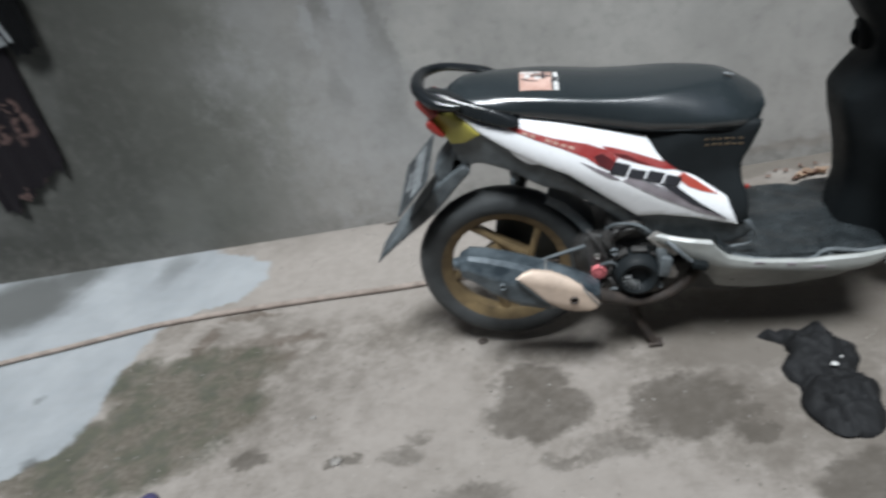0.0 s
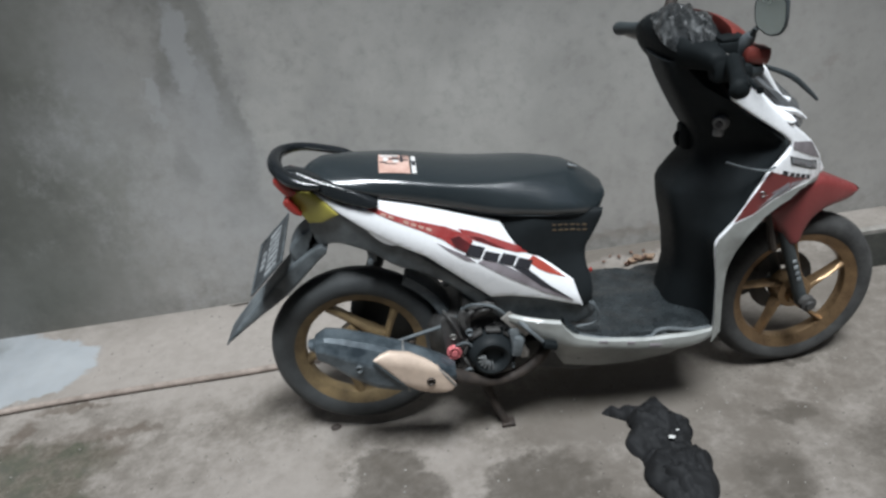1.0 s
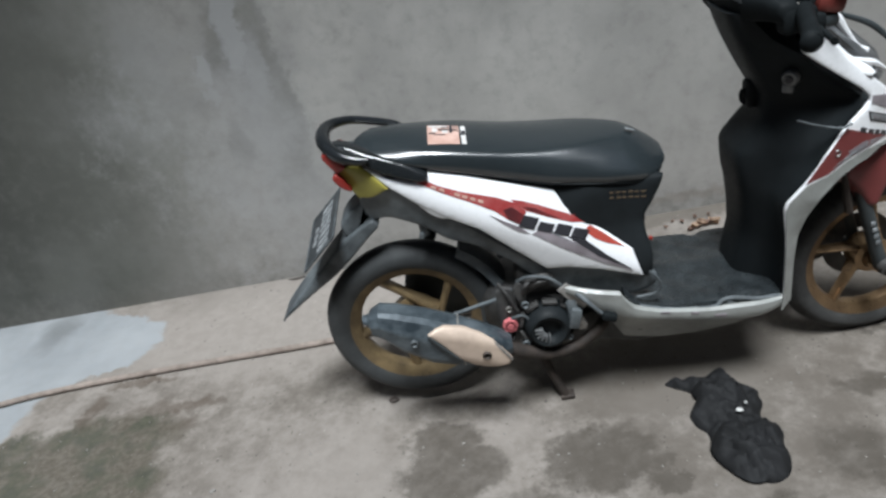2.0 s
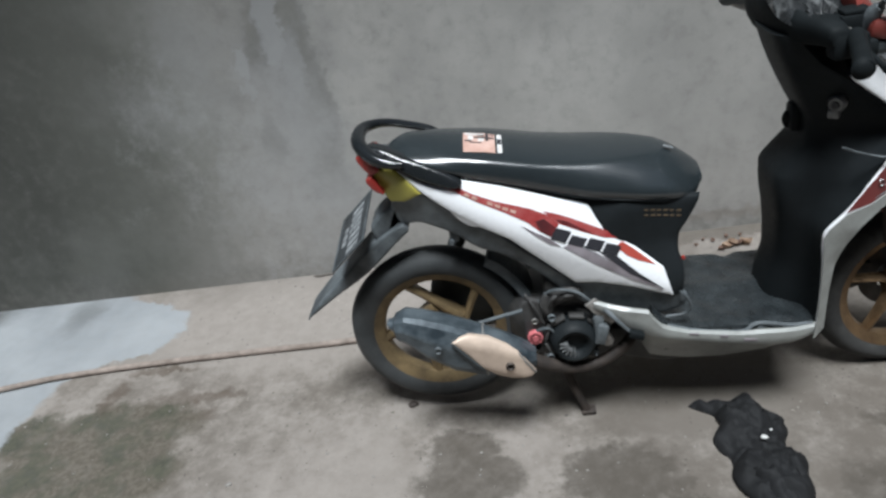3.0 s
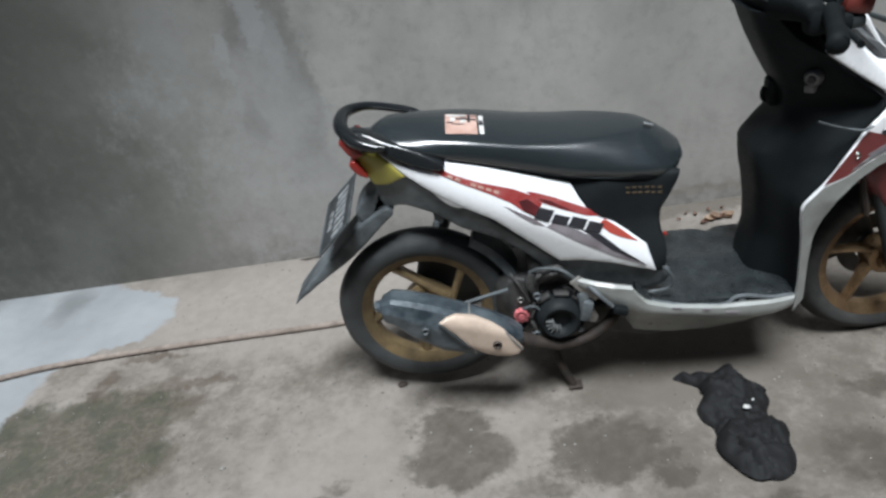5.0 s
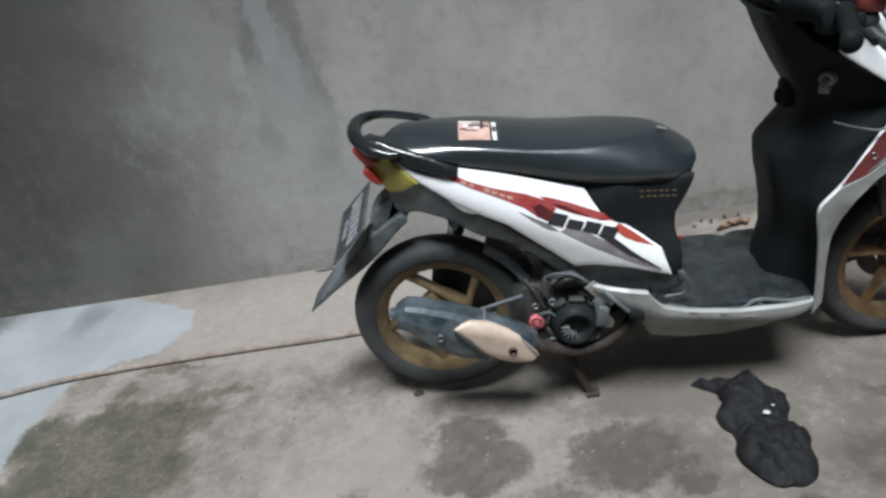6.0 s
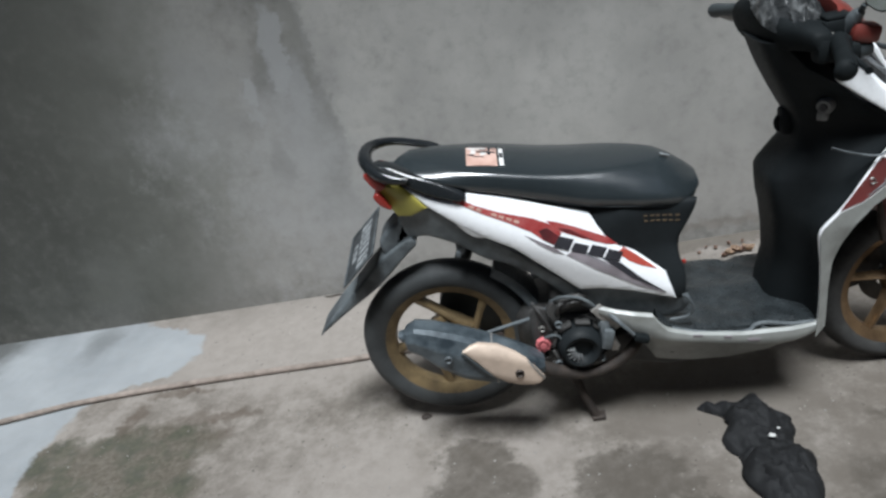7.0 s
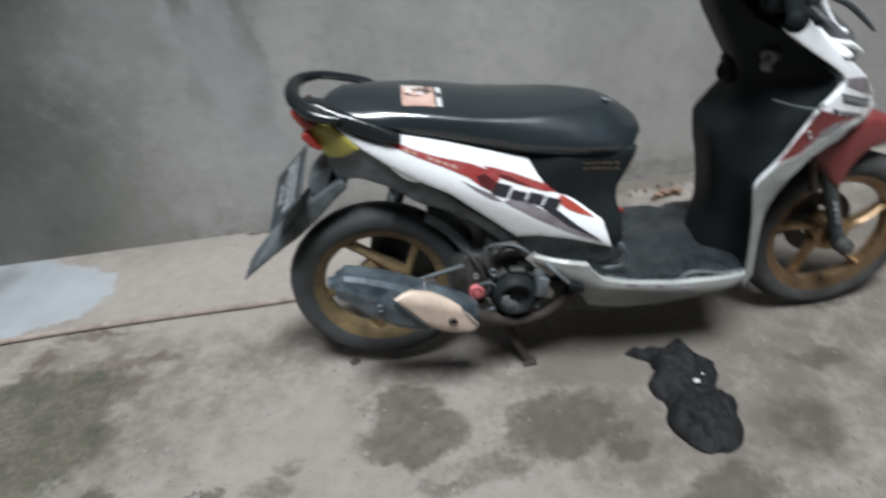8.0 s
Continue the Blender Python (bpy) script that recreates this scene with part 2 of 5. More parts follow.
    base = k.mix(k.span(k.noise(k.pos, 60, 2, 0.4), 0.70, 0.74, 0.0, 0.7), base, (0.06, 0.054, 0.045))
    base = k.mix(k.span(speck, 0.735, 0.765, 0.0, 0.75), base, (0.62, 0.60, 0.56))
    # pale skim of cement that ends in a tongue towards the rear wheel
    curve = k.n.new("ShaderNodeFloatCurve")
    pts = curve.mapping.curves[0].points
    shape = [(0.0, 0.22), (0.087, 0.36), (0.13, 0.49), (0.21, 0.515), (0.36, 0.535), (0.454, 0.575), (0.505, 0.70), (0.525, 0.85), (0.593, 0.94), (0.675, 0.90), (0.76, 0.6), (1.0, 0.3)]
    for i, p in enumerate(shape):
        if i < 2:
            pts[i].location = p
        else:
            pts.new(*p)
    for p in pts:
        p.handle_type = "VECTOR"
    curve.mapping.update()
    k.put(curve.inputs["Value"], k.math("MULTIPLY", k.math("ADD", v, 0.55), 0.5555))
    limit = k.math("ADD", curve.outputs[0], -2.02)
    pale = k.span(k.math("SUBTRACT", u, limit), -0.012, 0.02, 1.0, 0.0)
    base = k.mix(k.math("MULTIPLY", pale, k.span(mid, 0.3, 0.7, 0.85, 0.98)), base, k.mix(k.span(coarse, 0.3, 0.7), (0.29, 0.325, 0.345), (0.385, 0.425, 0.445)))
    # soft shade of the hanging washing painted on the skim, plus small spots
    shade_and_spots = k.most([k.blob(u, v, -2.32, 0.62, 0.30, 0.24, 0.4, 0.9), k.blob(u, v, -2.12, 0.76, 0.16, 0.12, 0.5, 0.85), k.blob(u, v, -1.58, 0.72, 0.06, 0.11, 0.9, 0.5), k.blob(u, v, -1.86, -0.30, 0.03, 0.02, 0.3, 0.5), k.blob(u, v, -1.78, -0.05, 0.025, 0.018, 0.3, 0.45), k.blob(u, v, -1.63, -0.36, 0.04, 0.03, 0.4, 0.6)])
    base = k.mix(shade_and_spots, base, (0.085, 0.09, 0.086))
    rough = k.math("SUBTRACT", 0.82, k.math("MULTIPLY", damp_spots, 0.2))
    return base, rough


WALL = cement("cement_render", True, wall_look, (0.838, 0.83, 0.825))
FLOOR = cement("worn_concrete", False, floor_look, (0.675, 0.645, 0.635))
PLAIN = mat("plain_render", (0.27, 0.263, 0.25), 0.85, color2=(0.19, 0.185, 0.175), scale=3, bump=0.3)
ROOF = mat("grey_sheet", (0.28, 0.28, 0.275), 0.7, color2=(0.2, 0.2, 0.195), scale=4)
WHITE = mat("white_paint", (0.84, 0.85, 0.86), 0.22, color2=(0.82, 0.83, 0.84), scale=3, coat=0.3)
# dusty silver-white paint, darkened further as shade on the skirt and lower apron
SILVER = mat("dusty_shaded_paint", (0.285, 0.295, 0.28), 0.35, color2=(0.195, 0.2, 0.187), scale=14, coat=0.1)
RED = mat("red_paint", (0.27, 0.03, 0.03), 0.3, color2=(0.36, 0.095, 0.09), scale=22, coat=0.2)
DULLRED = mat("dusty_red_paint", (0.19, 0.034, 0.033), 0.40, color2=(0.14, 0.027, 0.026), scale=9)
DARKRED = mat("deep_red_print", (0.12, 0.018, 0.02), 0.35, color2=(0.05, 0.012, 0.014), scale=14)
ORANGE = mat("orange_print", (0.44, 0.075, 0.05), 0.35, color2=(0.36, 0.06, 0.045), scale=30)
GREY = mat("grey_print", (0.25, 0.225, 0.24), 0.35, color2=(0.15, 0.13, 0.14), scale=16)
INK = mat("black_print", (0.025, 0.025, 0.03), 0.4)
# BLACK, DUSTY, RUBBER, UNDERTAIL and DIRTY are lightened to stand in for haze
BLACK = mat("black_plastic", (0.033, 0.040, 0.042), 0.42, color2=(0.048, 0.056, 0.059), scale=12, bump=0.1, spec=0.3)
GLOSS = mat("glossy_black_paint", (0.012, 0.014, 0.015), 0.13, color2=(0.013, 0.015, 0.017), scale=6, spec=0.5)
DUSTY = mat("dusty_black_plastic", (0.12, 0.136, 0.143), 0.55, color2=(0.042, 0.049, 0.053), scale=14, bump=0.2)
MAT = mat("footworn_rubber", (0.029, 0.035, 0.0375), 0.24, color2=(0.008, 0.0098, 0.011), scale=13, bump=0.35, spec=0.7)
VINYL = mat("black_vinyl", (0.018, 0.0235, 0.026), 0.18, color2=(0.021, 0.027, 0.030), scale=10, bump=0.05, bump_scale=420, rough2=0.28, spec=1.0)
RUBBER = mat("tyre_rubber", (0.052, 0.056, 0.057), 0.62, color2=(0.03, 0.033, 0.034), scale=18, bump=0.2)
FRONTRUBBER = mat("dusty_tyre_rubber", (0.05, 0.05, 0.048), 0.8, color2=(0.02, 0.02, 0.0195), scale=14, bump=0.2)
GOLD = mat("gold_wheel_paint", (0.23, 0.165, 0.085), 0.4, metal=0.4, color2=(0.11, 0.08, 0.045), scale=16)
COPPER = mat("front_gold_paint", (0.30, 0.20, 0.11), 0.26, metal=0.75, color2=(0.17, 0.11, 0.063), scale=16)
METAL = mat("dull_metal", (0.36, 0.35, 0.33), 0.42, metal=0.45, color2=(0.2, 0.185, 0.17), scale=20, bump=0.2)
UNDERTAIL = mat("dust_covered_plastic", (0.15, 0.17, 0.178), 0.36, color2=(0.026, 0.031, 0.034), scale=7, bump=0.2)
COWLRED = mat("cowl_red_paint", (0.19, 0.036, 0.028), 0.4, color2=(0.13, 0.026, 0.02), scale=9, coat=0.1)
DIRTY = mat("oily_casting", (0.075, 0.073, 0.07), 0.5, metal=0.3, color2=(0.042, 0.041, 0.04), scale=25, bump=0.4)
RUST = mat("rusty_steel", (0.06, 0.046, 0.038), 0.65, metal=0.3, color2=(0.03, 0.025, 0.022), scale=25, bump=0.3)
STEELBLUE = mat("dusty_muffler_paint", (0.12, 0.145, 0.16), 0.3, metal=0.25, color2=(0.028, 0.038, 0.046), scale=13, bump=0.2)
BEIGE = mat("beige_heat_shield", (0.56, 0.445, 0.355), 0.4, metal=0.2, color2=(0.42, 0.33, 0.265), scale=14, bump=0.1)
CHROME = mat("chrome", (0.62, 0.62, 0.6), 0.2, metal=1.0, color2=(0.5, 0.5, 0.48), scale=10)
REDLENS = mat("red_lens", (0.27, 0.028, 0.022), 0.3, coat=0.15)
AMBER = mat("yellow_lens", (0.36, 0.32, 0.065), 0.3, color2=(0.27, 0.24, 0.05), coat=0.1)
PLATE = mat("plate_black", (0.038, 0.043, 0.046), 0.5, color2=(0.02, 0.023, 0.025), scale=18, bump=0.2)
PALEINK = mat("worn_white_print", (0.30, 0.315, 0.32), 0.6, color2=(0.10, 0.11, 0.115), scale=45)
PINK = mat("pale_orange_sticker", (0.58, 0.40, 0.34), 0.5, color2=(0.40, 0.24, 0.19), scale=20)
STICKWHITE = mat("white_sticker", (0.66, 0.65, 0.63), 0.4, color2=(0.5, 0.49, 0.47), scale=40)
GOLDINK = mat("gold_print", (0.13, 0.09, 0.05), 0.5, color2=(0.07, 0.05, 0.03), scale=60)
GLASSY = mat("smoked_lens", (0.10, 0.105, 0.11), 0.12, color2=(0.05, 0.055, 0.06), scale=20, coat=0.5)
MIRROR = mat("mirror_glass", (0.50, 0.54, 0.50), 0.22, metal=1.0, color2=(0.55, 0.58, 0.55), rough2=0.28)
COWLBLACK = mat("deep_black_plastic", (0.008, 0.0098, 0.0105), 0.55, color2=(0.012, 0.0145, 0.0155), scale=10, spec=0.07)
LEGBLACK = mat("matt_black_plastic", (0.0095, 0.0115, 0.0125), 0.5, color2=(0.014, 0.017, 0.0185), scale=10, spec=0.13)


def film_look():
    """Clear plastic over black, crumpled, its glints painted as pale lines along the creases."""
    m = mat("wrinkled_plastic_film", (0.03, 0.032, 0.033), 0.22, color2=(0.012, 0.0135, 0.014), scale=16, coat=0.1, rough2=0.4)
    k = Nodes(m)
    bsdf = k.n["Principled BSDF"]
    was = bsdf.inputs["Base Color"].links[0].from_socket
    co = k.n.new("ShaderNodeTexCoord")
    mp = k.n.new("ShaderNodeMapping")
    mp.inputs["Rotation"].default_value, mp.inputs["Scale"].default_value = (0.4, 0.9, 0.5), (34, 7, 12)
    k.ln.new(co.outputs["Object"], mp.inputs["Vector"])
    # painted highlights: thin pale lines that follow the creases
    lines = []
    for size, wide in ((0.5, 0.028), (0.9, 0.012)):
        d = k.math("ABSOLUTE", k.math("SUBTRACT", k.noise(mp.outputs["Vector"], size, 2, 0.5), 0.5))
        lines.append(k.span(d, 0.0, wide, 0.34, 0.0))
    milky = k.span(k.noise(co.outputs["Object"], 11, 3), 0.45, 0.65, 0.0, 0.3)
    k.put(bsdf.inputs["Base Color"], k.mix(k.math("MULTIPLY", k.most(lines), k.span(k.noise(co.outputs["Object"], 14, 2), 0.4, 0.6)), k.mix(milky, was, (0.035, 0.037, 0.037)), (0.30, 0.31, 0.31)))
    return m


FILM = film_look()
HOSE = mat("brown_hose", (0.26, 0.215, 0.185), 0.8, color2=(0.15, 0.12, 0.10), scale=20, bump=0.2)
BAGBLACK = mat("black_cloth", (0.0085, 0.0088, 0.0092), 0.7, color2=(0.014, 0.0145, 0.0155), scale=9, bump=0.35, bump_scale=60, spec=0.2)
LEAF = mat("dry_leaf", (0.30, 0.19, 0.145), 0.85, color2=(0.17, 0.10, 0.075), scale=30)
PALELEAF = mat("bleached_leaf", (0.50, 0.38, 0.28), 0.85, color2=(0.34, 0.23, 0.16), scale=40)
STONE = mat("pebble", (0.24, 0.225, 0.205), 0.8, color2=(0.14, 0.13, 0.12), scale=60)
WHITEBIT = mat("white_flake", (0.55, 0.55, 0.53), 0.7)
PINKPLASTIC = mat("pink_plastic", (0.60, 0.16, 0.17), 0.45)


# ---- mesh helpers ----
def finish(name, bm, material, smooth=40):
    bmesh.ops.recalc_face_normals(bm, faces=bm.faces)
    me = bpy.data.meshes.new(name)
    bm.to_mesh(me)
    bm.free()
    me.materials.append(material)
    if smooth:
        for p in me.polygons:
            p.use_smooth = True
        me.set_sharp_from_angle(angle=radians(smooth))
    return me


def thing(name, bm, material, label, category, kind="", group="", smooth=40):
    return tagged(new(name, finish(name, bm, material, smooth)), label, category, group, kind)


def holder(name, label, category, at=(0, 0, 0)):
    ob = tagged(new(name), label, category)
    ob.location = at
    ob.empty_display_size = 0.05
    return ob


def part(name, bm, material, parent, label="", smooth=40):
    ob = new(name, finish(name, bm, material, smooth))
    ob.parent = parent
    if label:
        ob["label"] = label
    # parts are modelled in the place's own coordinates
    top = parent
    while top.parent:
        top = top.parent
    if parent is top and top.type == "EMPTY":
        ob.location = -top.location
    return ob


def loft(rings, closed=True, caps=True):
    bm = bmesh.new()
    vs = [[bm.verts.new(p) for p in ring] for ring in rings]
    n = len(vs[0])
    for a, b in zip(vs, vs[1:]):
        for i in range(n if closed else n - 1):
            j = (i + 1) % n
            bm.faces.new((a[i], a[j], b[j], b[i]))
    if caps and closed:
        bm.faces.new(vs[0][::-1])
        bm.faces.new(vs[-1])
    return bm


def catmull(points, n):
    """A smooth line through points, n steps to each span."""
    p = [Vector(q) for q in points]
    p = [2 * p[0] - p[1]] + p + [2 * p[-1] - p[-2]]
    out = []
    for i in range(1, len(p) - 2):
        for s in range(n):
            t = s / n
            a, b, c, d = p[i - 1:i + 3]
            out.append(0.5 * (2 * b + (c - a) * t + (2 * a - 5 * b + 4 * c - d) * t * t + (3 * b - a - 3 * c + d) * t ** 3))
    return out + [p[-2]]


def tube(points, radius, n=10, steps=6, ends=True):
    """A round bar along a smooth line; radius may be a number or one for each point."""
    radii = radius if isinstance(radius, (list, tuple)) else [radius] * len(points)
    line = catmull(points, steps)
    rr = catmull([(r, 0, 0) for r in radii], steps)
    rings, up = [], Vector((0.13, 0.31, 0.94))
    for i, p in enumerate(line):
        d = (line[min(i + 1, len(line) - 1)] - line[max(i - 1, 0)]).normalized()
        a = d.cross(up).normalized()
        b = a.cross(d)
        rings.append([p + rr[i].x * (math.cos(2 * math.pi * k / n) * a + math.sin(2 * math.pi * k / n) * b) for k in range(n)])
    return loft(rings, caps=ends)


def lathe(profile, centre, n=64, closed=True, spin=0.0):
    """A wheel-like body: profile of (radius, y) turned about a line along y; spin: degrees that it is steered."""
    cx, cy, cz = centre
    c, s = math.cos(radians(spin)), math.sin(radians(spin))
    rings = []
    for i in range(n):
        a = 2 * math.pi * i / n
        rings.append([(cx + r * math.cos(a) * c - y * s, cy + r * math.cos(a) * s + y * c, cz + r * math.sin(a)) for r, y in profile])
    bm = loft(rings + [rings[0]], closed=closed, caps=False)
    bmesh.ops.remove_doubles(bm, verts=bm.verts, dist=1e-6)
    return bm


def box(x0, x1, y0, y1, z0, z1, bevel=0.0, segments=2):
    bm = bmesh.new()
    bmesh.ops.create_cube(bm, size=1.0)
    for v in bm.verts:
        v.co = ((x0 + x1) / 2 + v.co.x * (x1 - x0), (y0 + y1) / 2 + v.co.y * (y1 - y0), (z0 + z1) / 2 + v.co.z * (z1 - z0))
    if bevel:
        bmesh.ops.bevel(bm, geom=list(bm.edges), offset=bevel, segments=segments, affect="EDGES", profile=0.5)
    return bm


def merge(*parts):
    """Several bodies of one part in one bmesh."""
    bm = bmesh.new()
    for p in parts:
        me = bpy.data.meshes.new("tmp")
        p.to_mesh(me)
        p.free()
        bm.from_mesh(me)
        bpy.data.meshes.remove(me)
    return bm


def moved(bm, m):
    bmesh.ops.transform(bm, matrix=m, verts=bm.verts)
    return bm


def table(rows, soft=0.0):
    """A line through rows of (where, value), its corners eased over the length soft."""
    a, b = [r[0] for r in rows], [r[1] for r in rows]
    return lambda x: float(np.mean(np.interp([x + soft * k for k in (-1, -0.6, -0.25, 0, 0.25, 0.6, 1)], a, b)))


def rounded(points, times=1):
    p = [Vector((a, b)) for a, b in points]
    for _ in range(times):
        q = []
        for i in range(len(p)):
            a, b = p[i], p[(i + 1) % len(p)]
            q += [a * 0.78 + b * 0.22, a * 0.22 + b * 0.78]
        p = q
    return [(v.x, v.y) for v in p]


def panel(outline, depth, thick=0.004, edge=0.006, step=0.014, soften=1, lift=0.0, mirror=False):
    """A moulded panel: an outline in (x, z) filled with a fine net, laid on the surface y = depth(x, z), its rim turned in.
    mirror: the same panel on the other flank."""
    line = rounded(outline, soften)
    bm = bmesh.new()
    face = bm.faces.new([bm.verts.new((x, 0, z)) for x, z in line])
    if edge:
        for part_ in (0.3, 0.35, 0.35):
            bmesh.ops.inset_region(bm, faces=[face], thickness=edge * part_, use_even_offset=False, use_boundary=True)
    xs, zs = [p[0] for p in line], [p[1] for p in line]
    for lo, hi, no in ((min(xs), max(xs), (1, 0, 0)), (min(zs), max(zs), (0, 0, 1))):
        for i in range(1, int((hi - lo) / step) + 1):
            co = Vector(no) * (lo + i * step + 0.0007)
            bmesh.ops.bisect_plane(bm, geom=bm.verts[:] + bm.edges[:] + bm.faces[:], plane_co=co, plane_no=no, dist=1e-5)
    bmesh.ops.triangulate(bm, faces=[f for f in bm.faces if len(f.verts) > 4])
    a = np.array(line)
    b = np.roll(a, -1, 0)
    ab = b - a
    ll = np.maximum((ab ** 2).sum(1), 1e-12)
    front = {}
    bm.verts.index_update()
    for v in bm.verts:
        p = np.array((v.co.x, v.co.z))
        t = np.clip(((p - a) * ab).sum(1) / ll, 0, 1)
        d = np.sqrt((((a + ab * t[:, None]) - p) ** 2).sum(1).min())
        k = 1 - min(d / edge, 1.0) if edge else 0
        v.co.y = depth(v.co.x, v.co.z) - lift + edge * (1 - math.sqrt(max(0, 1 - k * k)))
        front[v] = None
    faces, rim = bm.faces[:], [e for e in bm.edges if len(e.link_faces) == 1]
    for v in list(front):
        front[v] = bm.verts.new((v.co.x, v.co.y + thick, v.co.z))
    for f in faces:
        bm.faces.new([front[v] for v in f.verts][::-1])
    for e in rim:
        p, q = e.verts
        bm.faces.new((p, q, front[q], front[p]))
    if mirror:
        for v in bm.verts:
            v.co.y = -v.co.y
    return bm


def solid(outline, depth, edge=0.008, step=0.009, soften=1):
    """A body from flank to flank: an outline in (x, z) and its half width, rounded at the rim."""
    line = rounded(outline, soften)
    a = panel(outline, lambda x, z: -depth(x, z), 0.001, edge, step, soften)
    bm = bmesh.new()
    near, far = {}, {}
    # keep the front sheet only and close it with its mirror image
    half = len(a.verts) // 2
    a.verts.ensure_lookup_table()
    keep = set(a.verts[:half])
    for v in a.verts[:half]:
        near[v] = bm.verts.new(v.co)
        far[v] = bm.verts.new((v.co.x, -v.co.y, v.co.z))
    for f in a.faces:
        if all(v in keep for v in f.verts):
            bm.faces.new([near[v] for v in f.verts])
            bm.faces.new([far[v] for v in f.verts][::-1])
    for e in a.edges:
        if all(v in keep for v in e.verts):
            inner = [f for f in e.link_faces if all(v in keep for v in f.verts)]
            if len(inner) == 1:
                p, q = e.verts
                bm.faces.new((near[p], near[q], far[q], far[p]))
    a.free()
    return bm


def egg(w, h, n=24, power=2.6):
    """A rounded section about the origin, as (across, up)."""
    out = []
    for i in range(n):
        t = 2 * math.pi * i / n
        c, s = math.cos(t), math.sin(t)
        out.append((w * math.copysign(abs(c) ** (2 / power), c), h * math.copysign(abs(s) ** (2 / power), s)))
    return out


# ---- the yard ----
WALL_Y = 0.83


def slab(name, x0, x1, y0, y1, z0, z1, material, label, category, cuts=0):
    bm = box(x0, x1, y0, y1, z0, z1)
    return thing(name, bm, material, label, category, "structure", smooth=0)


slab("floor", -4.2, 4.7, -4.2, WALL_Y + 0.2, -0.2, 0.0, FLOOR, "worn stained grey concrete floor with moss, damp patches and painted shade", "floor")
slab("wall_north", -4.2, 4.7, WALL_Y, WALL_Y + 0.2, 0.0, 3.3, WALL, "grey cement rendered wall with damp stains and painted shade", "wall")
# unseen walls, added to close the yard and limit the low sky
slab("added_wall_south", -4.4, 4.9, -4.4, -4.2, -0.2, 3.3, PLAIN, "plain grey rendered wall, added out of view", "wall")
slab("added_wall_west", -4.4, -4.2, -4.2, WALL_Y + 0.2, -0.2, 3.3, PLAIN, "plain grey rendered wall, added out of view", "wall")
slab("added_wall_east", 4.7, 4.9, -4.2, WALL_Y + 0.2, -0.2, 3.3, PLAIN, "plain grey rendered wall, added out of view", "wall")
# roof sheets added out of view to shape the skylight: one along the wall, open to the sky over the yard
slab("ceiling", -4.4, 4.9, 0.1, WALL_Y + 0.2, 3.3, 3.36, ROOF, "grey roof sheet along the wall, added out of view", "ceiling")
slab("added_ceiling_south", -4.4, 4.9, -4.4, -3.3, 3.3, 3.36, ROOF, "grey roof sheet over the far side, added out of view to cut skylight", "ceiling")
KERBTOP = mat("weathered_kerb", (0.22, 0.205, 0.185), 0.85, color2=(0.11, 0.105, 0.092), scale=18, bump=0.4)
step = slab("kerb", 1.745, 3.4, 0.41, 0.44, 0.002, 0.15, KERBTOP, "low concrete kerb with a dark face", "kerb")
part("step_face", box(1.75, 3.4, 0.404, 0.4085, 0.003, 0.138), mat("dark_kerb_face", (0.05, 0.05, 0.042), 0.9, color2=(0.022, 0.023, 0.02), scale=14, bump=0.4), step)

# ---- the scooter ----
scooter = holder("motor_scooter", "white and red scooter with gold wheels on its centre stand", "motor scooter")
REAR, FRONT, STEER = (0.0, 0.0, 0.279), (1.272, 0.0, 0.25), 4.0


def tyre_profile(r_in, r_out, half):
    mid = (r_in + r_out) / 2
    return [(r_in, -half * 0.62), (r_in + 0.012, -half * 0.82), (mid, -half), (r_out - 0.022, -half * 0.86), (r_out - 0.007, -half * 0.52), (r_out, 0),
            (r_out - 0.007, half * 0.52), (r_out - 0.022, half * 0.86), (mid, half), (r_in + 0.012, half * 0.82), (r_in, half * 0.62)]


def rim_profile(r, half):
    return [(r, -half), (r + 0.006, -half - 0.003), (r + 0.006, -half + 0.004), (r - 0.012, -half * 0.6), (r - 0.014, half * 0.6), (r + 0.006, half - 0.004), (r + 0.006, half + 0.003), (r, half),
            (r - 0.022, half * 0.55), (r - 0.026, 0), (r - 0.022, -half * 0.55)]


def spoke(angle, r0, r1, w0, w1, y0, y1, centre, spin, lean=0.0):
    """A cast spoke: tapered, ridged along its middle, from the hub to the rim."""
    rings = []
    for t in (0, 0.25, 0.5, 0.75, 1):
        r, w = r0 + (r1 - r0) * t, w0 + (w1 - w0) * t + 0.006 * (abs(t - 0.5) * 2) ** 2
        d = y0 + (y1 - y0) * t
        rings.append([(r, 0.0 - d, -w), (r, -d - 0.006, -w * 0.25), (r, -d - 0.006, w * 0.25), (r, -d, w), (r, d, w * 0.8), (r, d, -w * 0.8)])
    bm = loft(rings)
    # cast at a slant: swung about its outer end
    moved(bm, Matrix.Translation((r1, 0, 0)) @ Matrix.Rotation(radians(lean), 4, "Y") @ Matrix.Translation((-r1, 0, 0)))
    moved(bm, Matrix.Rotation(radians(-angle), 4, "Y"))
    return moved(bm, Matrix.Translation(centre) @ Matrix.Rotation(radians(spin), 4, "Z"))


